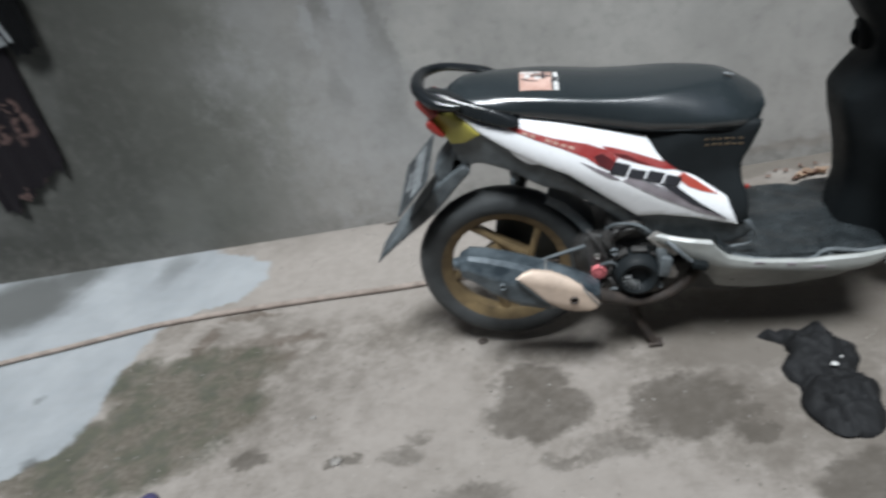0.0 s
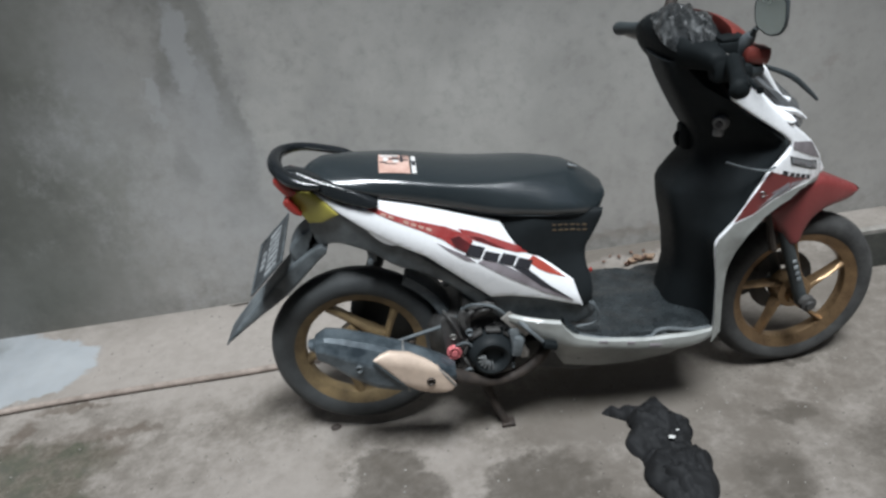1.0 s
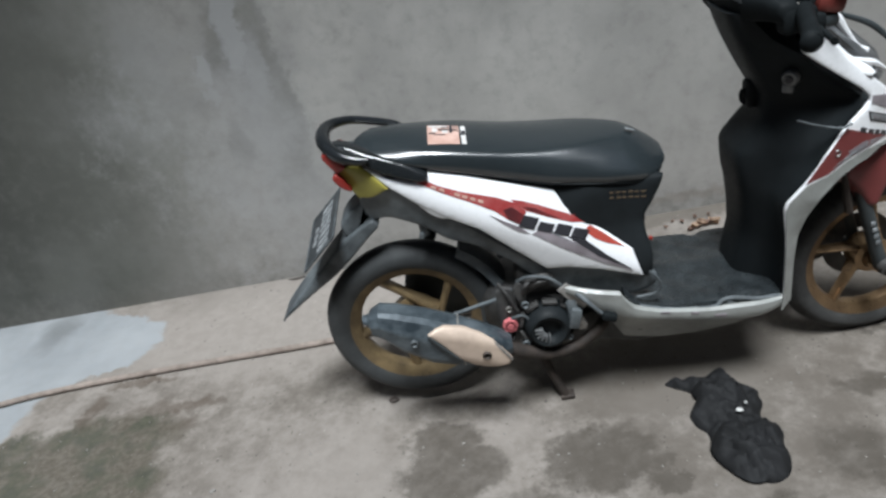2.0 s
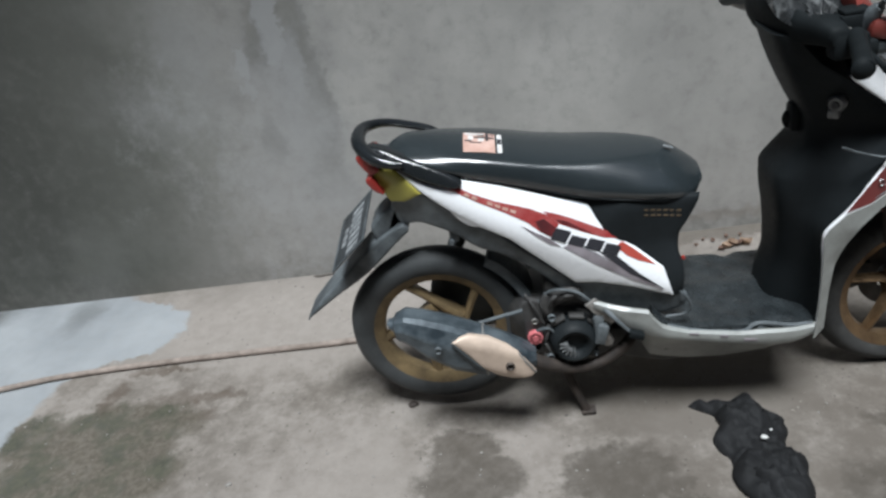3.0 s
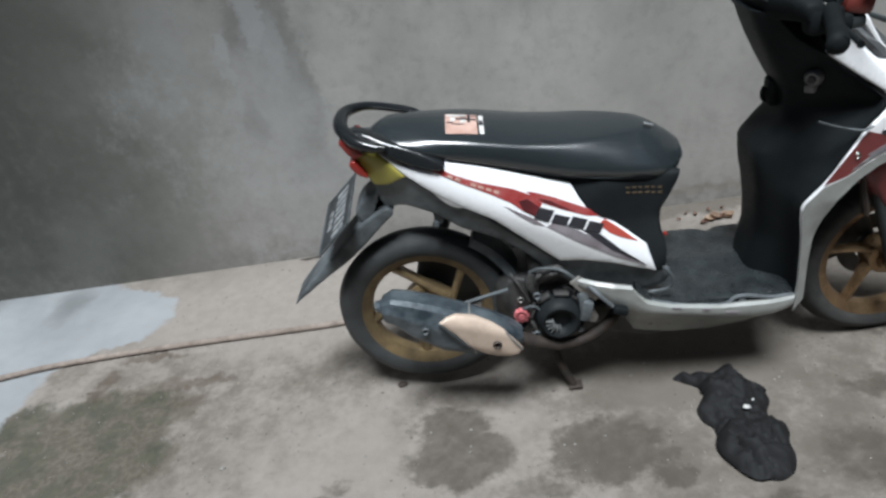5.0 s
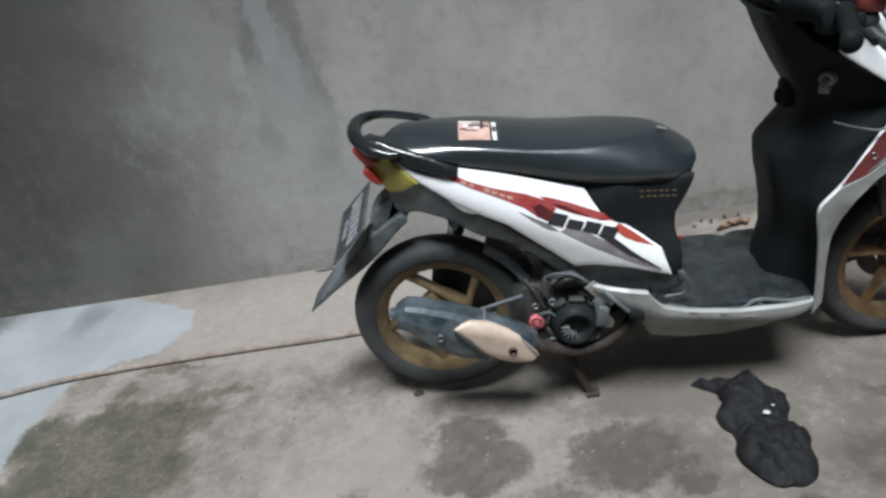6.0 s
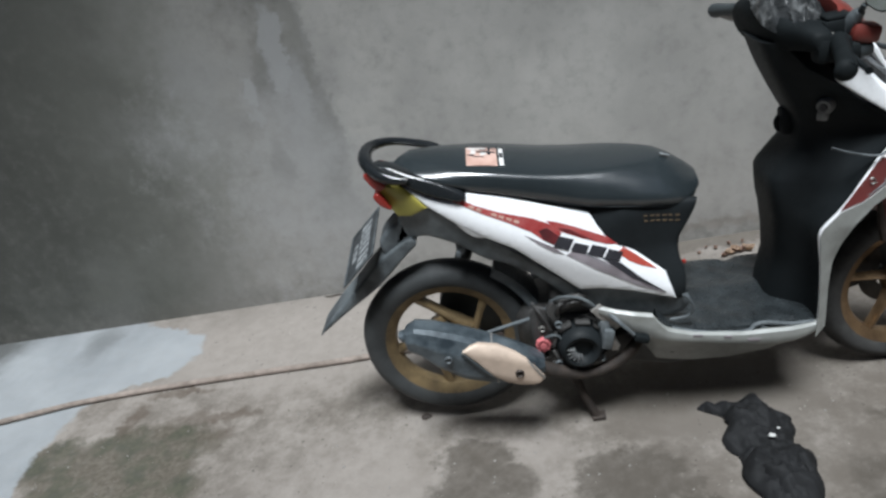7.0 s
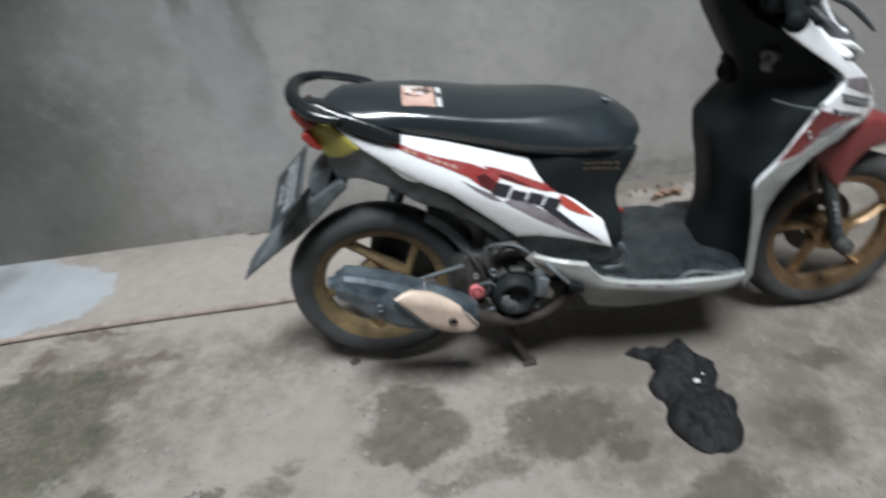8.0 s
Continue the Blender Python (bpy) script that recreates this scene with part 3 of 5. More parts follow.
def wheel(name, centre, r_out, half, spin, rubber, paint, first, label, slim=1.0, lean=0.0, start=0.03):
    w = part(name, lathe(tyre_profile(0.179, r_out, half), centre, 96, spin=spin), rubber, scooter, label)
    part("rim", lathe(rim_profile(0.183, half * 0.72), centre, 96, spin=spin), paint, w, "gold painted cast rim")
    part("hub", lathe([(0.0, -0.045), (0.028, -0.045), (0.034, -0.03), (0.05, -0.025), (0.052, 0.03), (0.03, 0.04), (0.0, 0.04)], centre, 40, False, spin), paint, w)
    for i in range(5):
        part("spoke", spoke(first + 72 * i, start, 0.168, 0.015 * slim, 0.0105 * slim, 0.019, 0.011, centre, spin, lean), paint, w)
    return w


rear_wheel = wheel("rear_wheel", REAR, 0.257, 0.044, 0.0, RUBBER, GOLD, 45, "black road tyre on a gold five-spoke wheel", 0.72, -22, -0.02)
part("brake_drum", lathe([(0.0, -0.012), (0.05, -0.014), (0.066, -0.008), (0.07, 0.0), (0.07, 0.03), (0.0, 0.03)], REAR, 40, False), RUST, rear_wheel)
front_wheel = wheel("front_wheel", FRONT, 0.25, 0.039, STEER, FRONTRUBBER, COPPER, 21, "dusty tyre on a copper-gold five-spoke wheel", 0.44, -8)
part("brake_disc", lathe([(0.05, 0.05), (0.098, 0.05), (0.098, 0.054), (0.05, 0.054)], FRONT, 48, spin=STEER), DIRTY, front_wheel)

# flank of the tail and body: half width by length, drawn in above and below a rising line
flank_w = table([(-0.12, 0.05), (-0.05, 0.085), (0.0, 0.105), (0.15, 0.14), (0.4, 0.165), (0.65, 0.175)], 0.05)
flank_z = table([(-0.1, 0.83), (0.6, 0.44)])


def flank(x, z):
    zm = flank_z(x)
    d = z - zm
    r = math.sqrt(d * d + 0.0004)
    return -(flank_w(x) + 0.004 - (r + d) * 0.175 - (r - d) * 0.1)


SIDE = [(-0.027, 0.811), (0.037, 0.773), (0.09, 0.756), (0.123, 0.754), (0.133, 0.773), (0.229, 0.745), (0.31, 0.712), (0.426, 0.67), (0.447, 0.63), (0.511, 0.57), (0.598, 0.488),
        (0.619, 0.41), (0.515, 0.446), (0.435, 0.464), (0.381, 0.464), (0.289, 0.552), (0.228, 0.61), (0.158, 0.651), (0.094, 0.695), (0.032, 0.747)]
def infill_y(x, z):
    """The black flank under the seat: flush with the seat's base above, drawn in below and towards the front."""
    swell = max(0.0, min(1.0, (z - 0.55) / 0.1)) * max(0.0, min(1.0, (x - 0.43) / 0.08))
    return flank(x, z) + 0.006 + 0.09 * max(0, x - 0.60) - 0.032 * swell


for far in (False, True):
    side = part("side_panel", panel(SIDE, flank, 0.004, 0.006, mirror=far, soften=0), WHITE, scooter, "white painted side cover with red and grey graphics")

    def decal(outline, material, name="stripe", soften=0, lift=0.0012):
        return part(name, panel(outline, flank, 0.0015, 0.0, 0.02, soften, lift=lift, mirror=far), material, side)

    decal([(0.079, 0.772), (0.114, 0.761), (0.152, 0.738), (0.208, 0.712), (0.287, 0.683), (0.330, 0.660), (0.352, 0.636), (0.330, 0.612), (0.305, 0.627), (0.278, 0.652), (0.222, 0.686), (0.159, 0.720), (0.105, 0.752)], RED)
    decal([(0.296, 0.652), (0.318, 0.655), (0.345, 0.630), (0.330, 0.611), (0.306, 0.627)], DARKRED, lift=0.0018)
    decal([(0.318, 0.672), (0.345, 0.663), (0.385, 0.645), (0.43, 0.621), (0.474, 0.598), (0.492, 0.580), (0.457, 0.588), (0.40, 0.614), (0.350, 0.640)], RED)
    decal([(0.345, 0.650), (0.36, 0.637), (0.40, 0.616), (0.43, 0.604), (0.40, 0.622), (0.375, 0.640)], DARKRED, lift=0.0018)
    decal([(0.484, 0.561), (0.500, 0.571), (0.530, 0.546), (0.578, 0.501), (0.536, 0.519), (0.51, 0.535)], ORANGE)
    decal([(0.262, 0.646), (0.293, 0.626), (0.326, 0.606), (0.352, 0.582), (0.326, 0.592), (0.292, 0.618)], GREY)
    decal([(0.357, 0.580), (0.384, 0.590), (0.42, 0.566), (0.456, 0.540), (0.523, 0.492), (0.592, 0.433), (0.524, 0.466), (0.431, 0.526)], GREY)
    decal([(0.384, 0.590), (0.40, 0.586), (0.43, 0.556), (0.47, 0.526), (0.452, 0.538), (0.42, 0.562)], PALEINK, lift=0.0018)
    decal([(0.440, 0.559), (0.486, 0.537), (0.534, 0.488), (0.594, 0.436), (0.511, 0.492)], INK, lift=0.002)
    # the maker's lettering as plain slanted strokes along its line
    for i, up in enumerate((0.024, 0.018, 0.021, 0.019)):
        x, z = 0.328 + 0.0405 * i, 0.606 - 0.0168 * i
        decal([(x, z), (x + up * 0.7, z + up), (x + up * 0.7 + 0.035, z + up - 0.0146), (x + 0.035, z - 0.0146)], INK, "lettering_bar", 0, 0.0028)
    for i in range(7):
        x = 0.134 + 0.0175 * i
        z = 0.7395 - 0.0088 * i
        if i != 2:
            decal([(x, z - 0.003), (x + 0.002, z + 0.003), (x + 0.0145, z - 0.003), (x + 0.0125, z - 0.009)], PINK, "lettering_bar", 0, 0.0024)

    part("side_infill", panel([(0.40, 0.70), (0.694, 0.664), (0.688, 0.638), (0.664, 0.595), (0.640, 0.560), (0.638, 0.518), (0.650, 0.474), (0.645, 0.40), (0.60, 0.40), (0.58, 0.48), (0.49, 0.56), (0.43, 0.63)],
                             infill_y, 0.004, 0.01, mirror=far), LEGBLACK, scooter)
    part("lower_side_cover", panel([(0.37, 0.47), (0.435, 0.472), (0.515, 0.452), (0.625, 0.42), (0.66, 0.40), (0.655, 0.36), (0.60, 0.335), (0.444, 0.35), (0.399, 0.376), (0.35, 0.43)],
                                  lambda x, z: flank(x, z) + 0.012, 0.004, 0.012, mirror=far), DUSTY, scooter)
    # bright highlight on the undertail's lip, built as a white piece
    part("lip_highlight", panel([(0.090, 0.696), (0.112, 0.668), (0.135, 0.650), (0.158, 0.646), (0.180, 0.660), (0.163, 0.668), (0.13, 0.69)], lambda x, z: flank(x, z) + 0.002, 0.004, 0.006, 0.008, mirror=far), WHITE, scooter)
for i in range(6):
    x, z = 0.556 + 0.0155 * i, 0.646 - 0.003 * i
    for j in (0, 1):
        part("lettering_bar", panel([(x, z - 0.004 - 0.014 * j), (x + 0.001, z - 0.014 * j), (x + 0.009 + 0.003 * (i % 2), z - 0.002 - 0.014 * j), (x + 0.010, z - 0.006 - 0.014 * j)], infill_y, 0.001, 0, 0.02, 0, lift=0.0015), GOLDINK, scooter)

# tail underside with the wheel arch, and the centre of the body
part("undertail", solid([(-0.055, 0.75), (-0.014, 0.74), (0.03, 0.75), (0.092, 0.70), (0.13, 0.655), (0.177, 0.64), (0.228, 0.60), (0.291, 0.54), (0.386, 0.45), (0.40, 0.40), (0.37, 0.401), (0.288, 0.497),
                         (0.204, 0.555), (0.147, 0.573), (0.088, 0.621), (0.041, 0.64), (0.006, 0.651), (-0.033, 0.638), (-0.085, 0.612), (-0.089, 0.647), (-0.06, 0.69)],
                        lambda x, z: max(0.05, -flank(x, z) - 0.012), 0.008), UNDERTAIL, scooter)
part("body_core", solid([(-0.07, 0.80), (0.02, 0.815), (0.2, 0.80), (0.45, 0.72), (0.695, 0.665), (0.685, 0.63), (0.64, 0.565), (0.645, 0.40), (0.42, 0.36), (0.30, 0.55), (0.10, 0.71), (-0.08, 0.76)],
                        lambda x, z: max(0.03, -flank(x, z) - 0.016 - 0.09 * max(0, x - 0.60)), 0.012), BLACK, scooter)
part("inner_mudguard", loft([[(REAR[0] + r * math.cos(radians(a)), y, REAR[2] + r * math.sin(radians(a))) for y, r in ((-0.062, 0.262), (-0.06, 0.288), (0, 0.296), (0.06, 0.288), (0.062, 0.262), (0, 0.288))] for a in range(-5, 56, 6)]), DUSTY, scooter)
part("tail_clip", merge(box(0.078, 0.100, -0.085, -0.06, 0.585, 0.625, 0.006), lathe([(0.0, -0.095), (0.007, -0.095), (0.007, -0.08), (0.0, -0.08)], (0.082, 0, 0.592), 12, False)), DUSTY, scooter)

# seat
seat_top = table([(-0.05, 0.836), (-0.035, 0.85), (0.0, 0.862), (0.08, 0.855), (0.2, 0.832), (0.33, 0.799), (0.41, 0.784), (0.5, 0.771), (0.56, 0.764), (0.615, 0.757), (0.65, 0.742), (0.69, 0.712), (0.706, 0.697), (0.713, 0.687)], 0.008)
seat_low = table([(-0.05, 0.83), (0.02, 0.82), (0.1, 0.79), (0.135, 0.776), (0.23, 0.748), (0.31, 0.722), (0.425, 0.688), (0.5, 0.676), (0.62, 0.658), (0.68, 0.642), (0.70, 0.650), (0.713, 0.670)], 0.006)
seat_w = table([(-0.05, 0.03), (-0.035, 0.065), (0.0, 0.095), (0.08, 0.115), (0.2, 0.122), (0.33, 0.126), (0.45, 0.138), (0.56, 0.146), (0.63, 0.138), (0.67, 0.115), (0.70, 0.08), (0.713, 0.045)], 0.012)
# the crease between top and flank: how far out and how high it runs, drawn in towards the nose
crease_y = table([(-0.05, 0.6), (0.15, 0.93), (0.3, 0.92), (0.4, 0.83), (0.5, 0.68), (0.567, 0.46), (0.64, 0.32), (0.713, 0.3)], 0.03)
crease_z = table([(-0.05, 0.55), (0.05, 0.55), (0.15, 0.68), (0.3, 0.76), (0.4, 0.83), (0.5, 0.92), (0.567, 0.96), (0.713, 0.9)], 0.03)


def seat_ring(x):
    """Section of the seat: a flank that leans in from the base to a soft crease, then a low crown."""
    zt, zb, w = seat_top(x), seat_low(x), seat_w(x)
    yc, zc = w * crease_y(x), zb + (zt - zb) * crease_z(x)
    line = [Vector((w * 0.93, zb)), Vector((w * 0.985, zb + (zc - zb) * 0.12)), Vector((w, zb + (zc - zb) * 0.3))]
    for t in (0.5, 0.7, 0.86):
        line.append(Vector((w + (yc - w) * t ** 1.6, zb + (zc - zb) * (0.3 + 0.7 * t))))
    line.append(Vector((yc, zc)))
    line += [Vector((yc * q, zc + (zt - zc) * (1 - q * q))) for q in (0.75, 0.5, 0.25)] + [Vector((0.0, zt))]
    for _ in range(2):
        soft = [line[0]]
        for a, b in zip(line, line[1:]):
            soft += [a.lerp(b, 0.25), a.lerp(b, 0.75)]
        line = soft + [line[-1]]
    far = [0.0]
    for a, b in zip(line, line[1:]):
        far.append(far[-1] + (b - a).length)
    at = np.linspace(0, far[-1], 20)
    half = list(zip(np.interp(at, far, [q.x for q in line]), np.interp(at, far, [q.y for q in line])))
    return [(x, -a, b) for a, b in half] + [(x, a, b) for a, b in half[-2::-1]]


xs = [-0.05, -0.044, -0.035, -0.02] + [0.0 + 0.02 * i for i in range(32)] + [0.64, 0.655, 0.668, 0.68, 0.69, 0.70, 0.706, 0.711, 0.713]
seat = part("seat", loft([seat_ring(x) for x in xs]), VINYL, scooter, "black vinyl seat with a pale sticker", smooth=60)
part("seat_piping", merge(tube([(x, -seat_w(x) * 0.93 - 0.002, seat_low(x) + 0.003) for x in (0.14, 0.23, 0.31, 0.42, 0.55, 0.66, 0.71)], 0.0028, 8), tube([(x, seat_w(x) * 0.93 + 0.002, seat_low(x) + 0.003) for x in (0.14, 0.23, 0.31, 0.42, 0.55, 0.66, 0.71)], 0.0028, 8)), LEGBLACK, seat)


def seat_patch(x0, x1, y0, y1, material, name, lift=0.0014):
    """A thin patch that lies on the crown of the seat between two lengths and two widths."""
    rows = []
    for i in range(7):
        x = x0 + (x1 - x0) * i / 6
        crown = sorted((q[1], q[2]) for q in seat_ring(x)[6:-6])
        row = []
        for j in range(9):
            y = y0 + (y1 - y0) * j / 8
            row.append((x, y, float(np.interp(y, [c[0] for c in crown], [c[1] for c in crown])) + lift))
        rows.append(row)
    return part(name, loft(rows, closed=False), material, seat, smooth=0)


seat_patch(0.146, 0.222, -0.082, 0.012, PINK, "sticker")
seat_patch(0.227, 0.238, -0.080, 0.012, STICKWHITE, "sticker")
for x0, x1, y0, y1 in ((0.150, 0.195, -0.004, 0.008), (0.158, 0.170, -0.03, -0.008), (0.182, 0.196, -0.036, -0.02)):
    seat_patch(x0, x1, y0, y1, STICKWHITE, "sticker_stripe", 0.0019)
for x0, x1, y0, y1 in ((0.200, 0.207, -0.034, 0.009), (0.172, 0.220, -0.022, -0.014), (0.150, 0.166, -0.040, -0.034), (0.180, 0.198, -0.008, -0.002), (0.208, 0.220, -0.002, 0.003), (0.162, 0.190, -0.046, -0.042), (0.228, 0.237, -0.045, -0.02)):
    seat_patch(x0, x1, y0, y1, INK, "sticker_mark", 0.0024)
part("seat_wear", moved(merge(box(-0.012, 0.012, -0.006, 0.006, -0.001, 0.001)), pose(0.637, -0.03, 0.7525, 0, 25, 10)), PALEINK, seat)

# grab rail: two arms along the tail that meet in a loop behind the seat
ARM = [(-0.098, 0.856), (-0.04, 0.832), (-0.02, 0.812), (0.038, 0.781), (0.108, 0.755), (0.13, 0.757), (0.134, 0.774), (0.097, 0.799), (0.045, 0.824), (-0.007, 0.843), (-0.045, 0.862), (-0.08, 0.870)]
rail = part("grab_rail", panel(ARM, lambda x, z: flank(x, z) - 0.016, 0.024, 0.011, 0.008), GLOSS, scooter, "glossy black grab rail", smooth=60)
part("rail_arm", panel([(-0.02, 0.808), (0.038, 0.775), (0.108, 0.75), (0.13, 0.752), (0.134, 0.77), (0.097, 0.79), (0.045, 0.815), (-0.007, 0.83)], lambda x, z: flank(x, z) - 0.016, 0.024, 0.011, 0.008, mirror=True), GLOSS, rail, smooth=60)
loop = [(0.0, -0.116, 0.832), (-0.03, -0.112, 0.836), (-0.07, -0.094, 0.848), (-0.104, -0.05, 0.866), (-0.114, 0.0, 0.874), (-0.104, 0.055, 0.876), (-0.06, 0.095, 0.868), (0.0, 0.115, 0.846), (0.06, 0.118, 0.822), (0.105, 0.105, 0.785)]
part("rail_loop", tube(loop, [0.008, 0.012, 0.016, 0.018, 0.018, 0.015, 0.0115, 0.011, 0.010, 0.009], 14), GLOSS, rail, smooth=60)

# tail lamp, plate and mud flap
UPPER_LENS = [(-0.121, 0.843), (-0.102, 0.855), (-0.082, 0.83), (-0.06, 0.812), (-0.087, 0.796), (-0.104, 0.815)]
lamp = part("tail_lamp", panel(UPPER_LENS, lambda x, z: -0.075 - 0.3 * (x + 0.11), 0.03, 0.004, 0.006), REDLENS, scooter, "red tail lamp lens")
part("far_lens", panel([(a + 0.01, b - 0.024) for a, b in UPPER_LENS], lambda x, z: -0.075 - 0.3 * (x + 0.11), 0.03, 0.004, 0.006, mirror=True), REDLENS, lamp)
part("lower_lens", solid([(-0.106, 0.786), (-0.091, 0.80), (-0.076, 0.778), (-0.058, 0.745), (-0.087, 0.758)], lambda x, z: 0.084 + 0.2 * (x + 0.11), 0.004, 0.005), REDLENS, lamp)
for far in (False, True):
    part("turn_signal", panel([(-0.094, 0.793), (-0.073, 0.81), (-0.027, 0.81), (0.003, 0.78), (0.03, 0.747), (-0.016, 0.722), (-0.054, 0.718), (-0.072, 0.749)], lambda x, z: flank(x, z) - 0.003, 0.02, 0.004, 0.008, 0, mirror=far), AMBER, lamp, "yellow turn signal lens")
part("lamp_housing", solid([(-0.094, 0.832), (-0.04, 0.822), (0.0, 0.80), (0.02, 0.745), (-0.05, 0.72), (-0.085, 0.78)], lambda x, z: max(0.03, -flank(x, z) - 0.015), 0.008), BLACK, lamp)
flap = part("mud_flap", solid([(-0.365, 0.372), (-0.342, 0.40), (-0.286, 0.455), (-0.228, 0.505), (-0.165, 0.565), (-0.11, 0.61), (-0.04, 0.65), (-0.02, 0.628), (-0.057, 0.60), (-0.113, 0.548), (-0.169, 0.501), (-0.258, 0.446), (-0.345, 0.385)],
                             lambda x, z: 0.064 + 0.05 * (x + 0.1), 0.006), DUSTY, scooter, "dusty black rear mud flap")
part("plate_bracket", solid([(-0.13, 0.637), (-0.10, 0.672), (-0.05, 0.70), (-0.02, 0.68), (-0.04, 0.63), (-0.085, 0.59), (-0.118, 0.598)], lambda x, z: 0.05, 0.01), DUSTY, scooter)
plate_pose = pose(-0.184, 0.0, 0.616, 2, -41, 1)
plate = part("number_plate", moved(box(-0.066, 0.066, -0.137, 0.137, -0.0015, 0.0015, 0.001), plate_pose), PLATE, scooter, "worn dark number plate")
part("plate_rim", moved(merge(box(-0.066, -0.061, -0.137, 0.137, 0.0012, 0.0035), box(0.061, 0.066, -0.137, 0.137, 0.0012, 0.0035), box(-0.066, 0.066, -0.137, -0.132, 0.0012, 0.0035), box(-0.066, 0.066, 0.132, 0.137, 0.0012, 0.0035)), plate_pose), DUSTY, plate)
for i in range(7):
    part("plate_bar", moved(box(-0.012, 0.036, -0.116 + 0.034 * i, -0.094 + 0.034 * i, 0.0013, 0.0028), plate_pose), PALEINK, plate)
for i in range(3):
    part("plate_bar", moved(box(-0.041, -0.024, -0.05 + 0.036 * i, -0.026 + 0.036 * i, 0.0013, 0.0028), plate_pose), PALEINK, plate)

# ---- engine, exhaust and stand ----
def muffler_ring(x, zc, hy, hz, yc=-0.178, power=4.6):
    # a folded shell: flat top, a slanting flank and an undercut lower flank
    shape = ((0.35, 1.0), (-0.45, 0.98), (-0.72, 0.84), (-0.98, 0.30), (-1.0, 0.16), (-0.88, -0.62), (-0.74, -0.88), (-0.3, -1.0), (0.4, -0.98), (0.8, -0.7), (0.95, 0.1), (0.8, 0.8))
    return [(x, yc + a * hy, zc + b * hz) for a, b in shape]


muffler = part("muffler", loft([muffler_ring(-0.094, 0.413, 0.020, 0.018), muffler_ring(-0.088, 0.413, 0.036, 0.029), muffler_ring(-0.062, 0.413, 0.047, 0.040), muffler_ring(-0.02, 0.385, 0.052, 0.059), muffler_ring(0.05, 0.345, 0.054, 0.072),
                                muffler_ring(0.12, 0.316, 0.053, 0.066), muffler_ring(0.19, 0.290, 0.05, 0.051), muffler_ring(0.24, 0.276, 0.042, 0.030), muffler_ring(0.262, 0.272, 0.025, 0.017)]),
               STEELBLUE, scooter, "dusty blue-grey muffler with a beige heat shield", smooth=14)
part("end_cap", loft([muffler_ring(-0.108, 0.424, 0.014, 0.010), muffler_ring(-0.098, 0.420, 0.018, 0.014), muffler_ring(-0.088, 0.415, 0.024, 0.020)]), STEELBLUE, muffler)
part("weld_seam", loft([muffler_ring(0.130, 0.3125, 0.0538, 0.0648), muffler_ring(0.134, 0.311, 0.0538, 0.064)]), METAL, muffler)


def muf_side(x, z):
    return -0.2365 + (2.2 if z > 0.358 - 0.40 * (x - 0.05) else 0.9) * max(0, abs(z - (0.358 - 0.40 * (x - 0.05))) - 0.028) ** 1.3


heat = part("heat_shield", panel([(0.055, 0.382), (0.075, 0.390), (0.098, 0.391), (0.145, 0.376), (0.187, 0.352), (0.215, 0.330), (0.236, 0.302), (0.257, 0.268), (0.246, 0.252), (0.226, 0.244), (0.19, 0.245), (0.158, 0.258), (0.128, 0.285), (0.088, 0.342)], muf_side, 0.005, 0.004, 0.008, 0), BEIGE, muffler, "beige heat shield")
part("shield_slot", panel([(0.050, 0.380), (0.085, 0.332), (0.122, 0.284), (0.128, 0.288), (0.092, 0.338), (0.057, 0.383)], muf_side, 0.004, 0.002, 0.012, lift=0.003), BLACK, muffler)


def bolt(x, y, z, r, material, parent, label=""):
    return part("bolt", lathe([(0.0, y + 0.004), (r * 1.5, y + 0.004), (r * 1.5, y), (r * 1.2, y - 0.003), (r, y - 0.001), (r * 0.85, y + 0.003), (0.0, y + 0.003)], (x, 0, z), 16, False), material, parent, label)


part("shield_edge", panel([(0.218, 0.326), (0.223, 0.322), (0.258, 0.266), (0.252, 0.264)], muf_side, 0.006, 0.0, 0.02, 0, lift=0.002), METAL, muffler)
bolt(0.193, -0.2395, 0.292, 0.008, RUST, muffler)
bolt(0.016, -0.236, 0.364, 0.007, DUSTY, muffler)
part("muffler_bracket", panel([(0.236, 0.40), (0.262, 0.42), (0.29, 0.40), (0.292, 0.24), (0.262, 0.235), (0.24, 0.28)], lambda x, z: -0.128, 0.008, 0.004, 0.02), DIRTY, scooter)
bolt(0.268, -0.131, 0.347, 0.006, METAL, scooter)
bolt(0.267, -0.131, 0.258, 0.006, DIRTY, scooter)
flower = [lathe([(0.0, -0.146), (0.008, -0.146), (0.0095, -0.142), (0.0095, -0.132), (0.0, -0.132)], (0.265 + 0.0115 * math.cos(a), 0, 0.302 + 0.0115 * math.sin(a)), 10, False) for a in [2 * math.pi * i / 8 for i in range(8)]]
part("ornament_bolt", merge(*flower, lathe([(0.0, -0.149), (0.009, -0.149), (0.01, -0.132), (0.0, -0.132)], (0.265, 0, 0.302), 12, False)), PINKPLASTIC, scooter, "small pink flower-shaped bolt cap")
part("support_bar", tube([(0.10, -0.115, 0.345), (0.175, -0.115, 0.362), (0.262, -0.122, 0.386), (0.285, -0.12, 0.405)], [0.0055, 0.0055, 0.006, 0.005], 10), DUSTY, scooter)
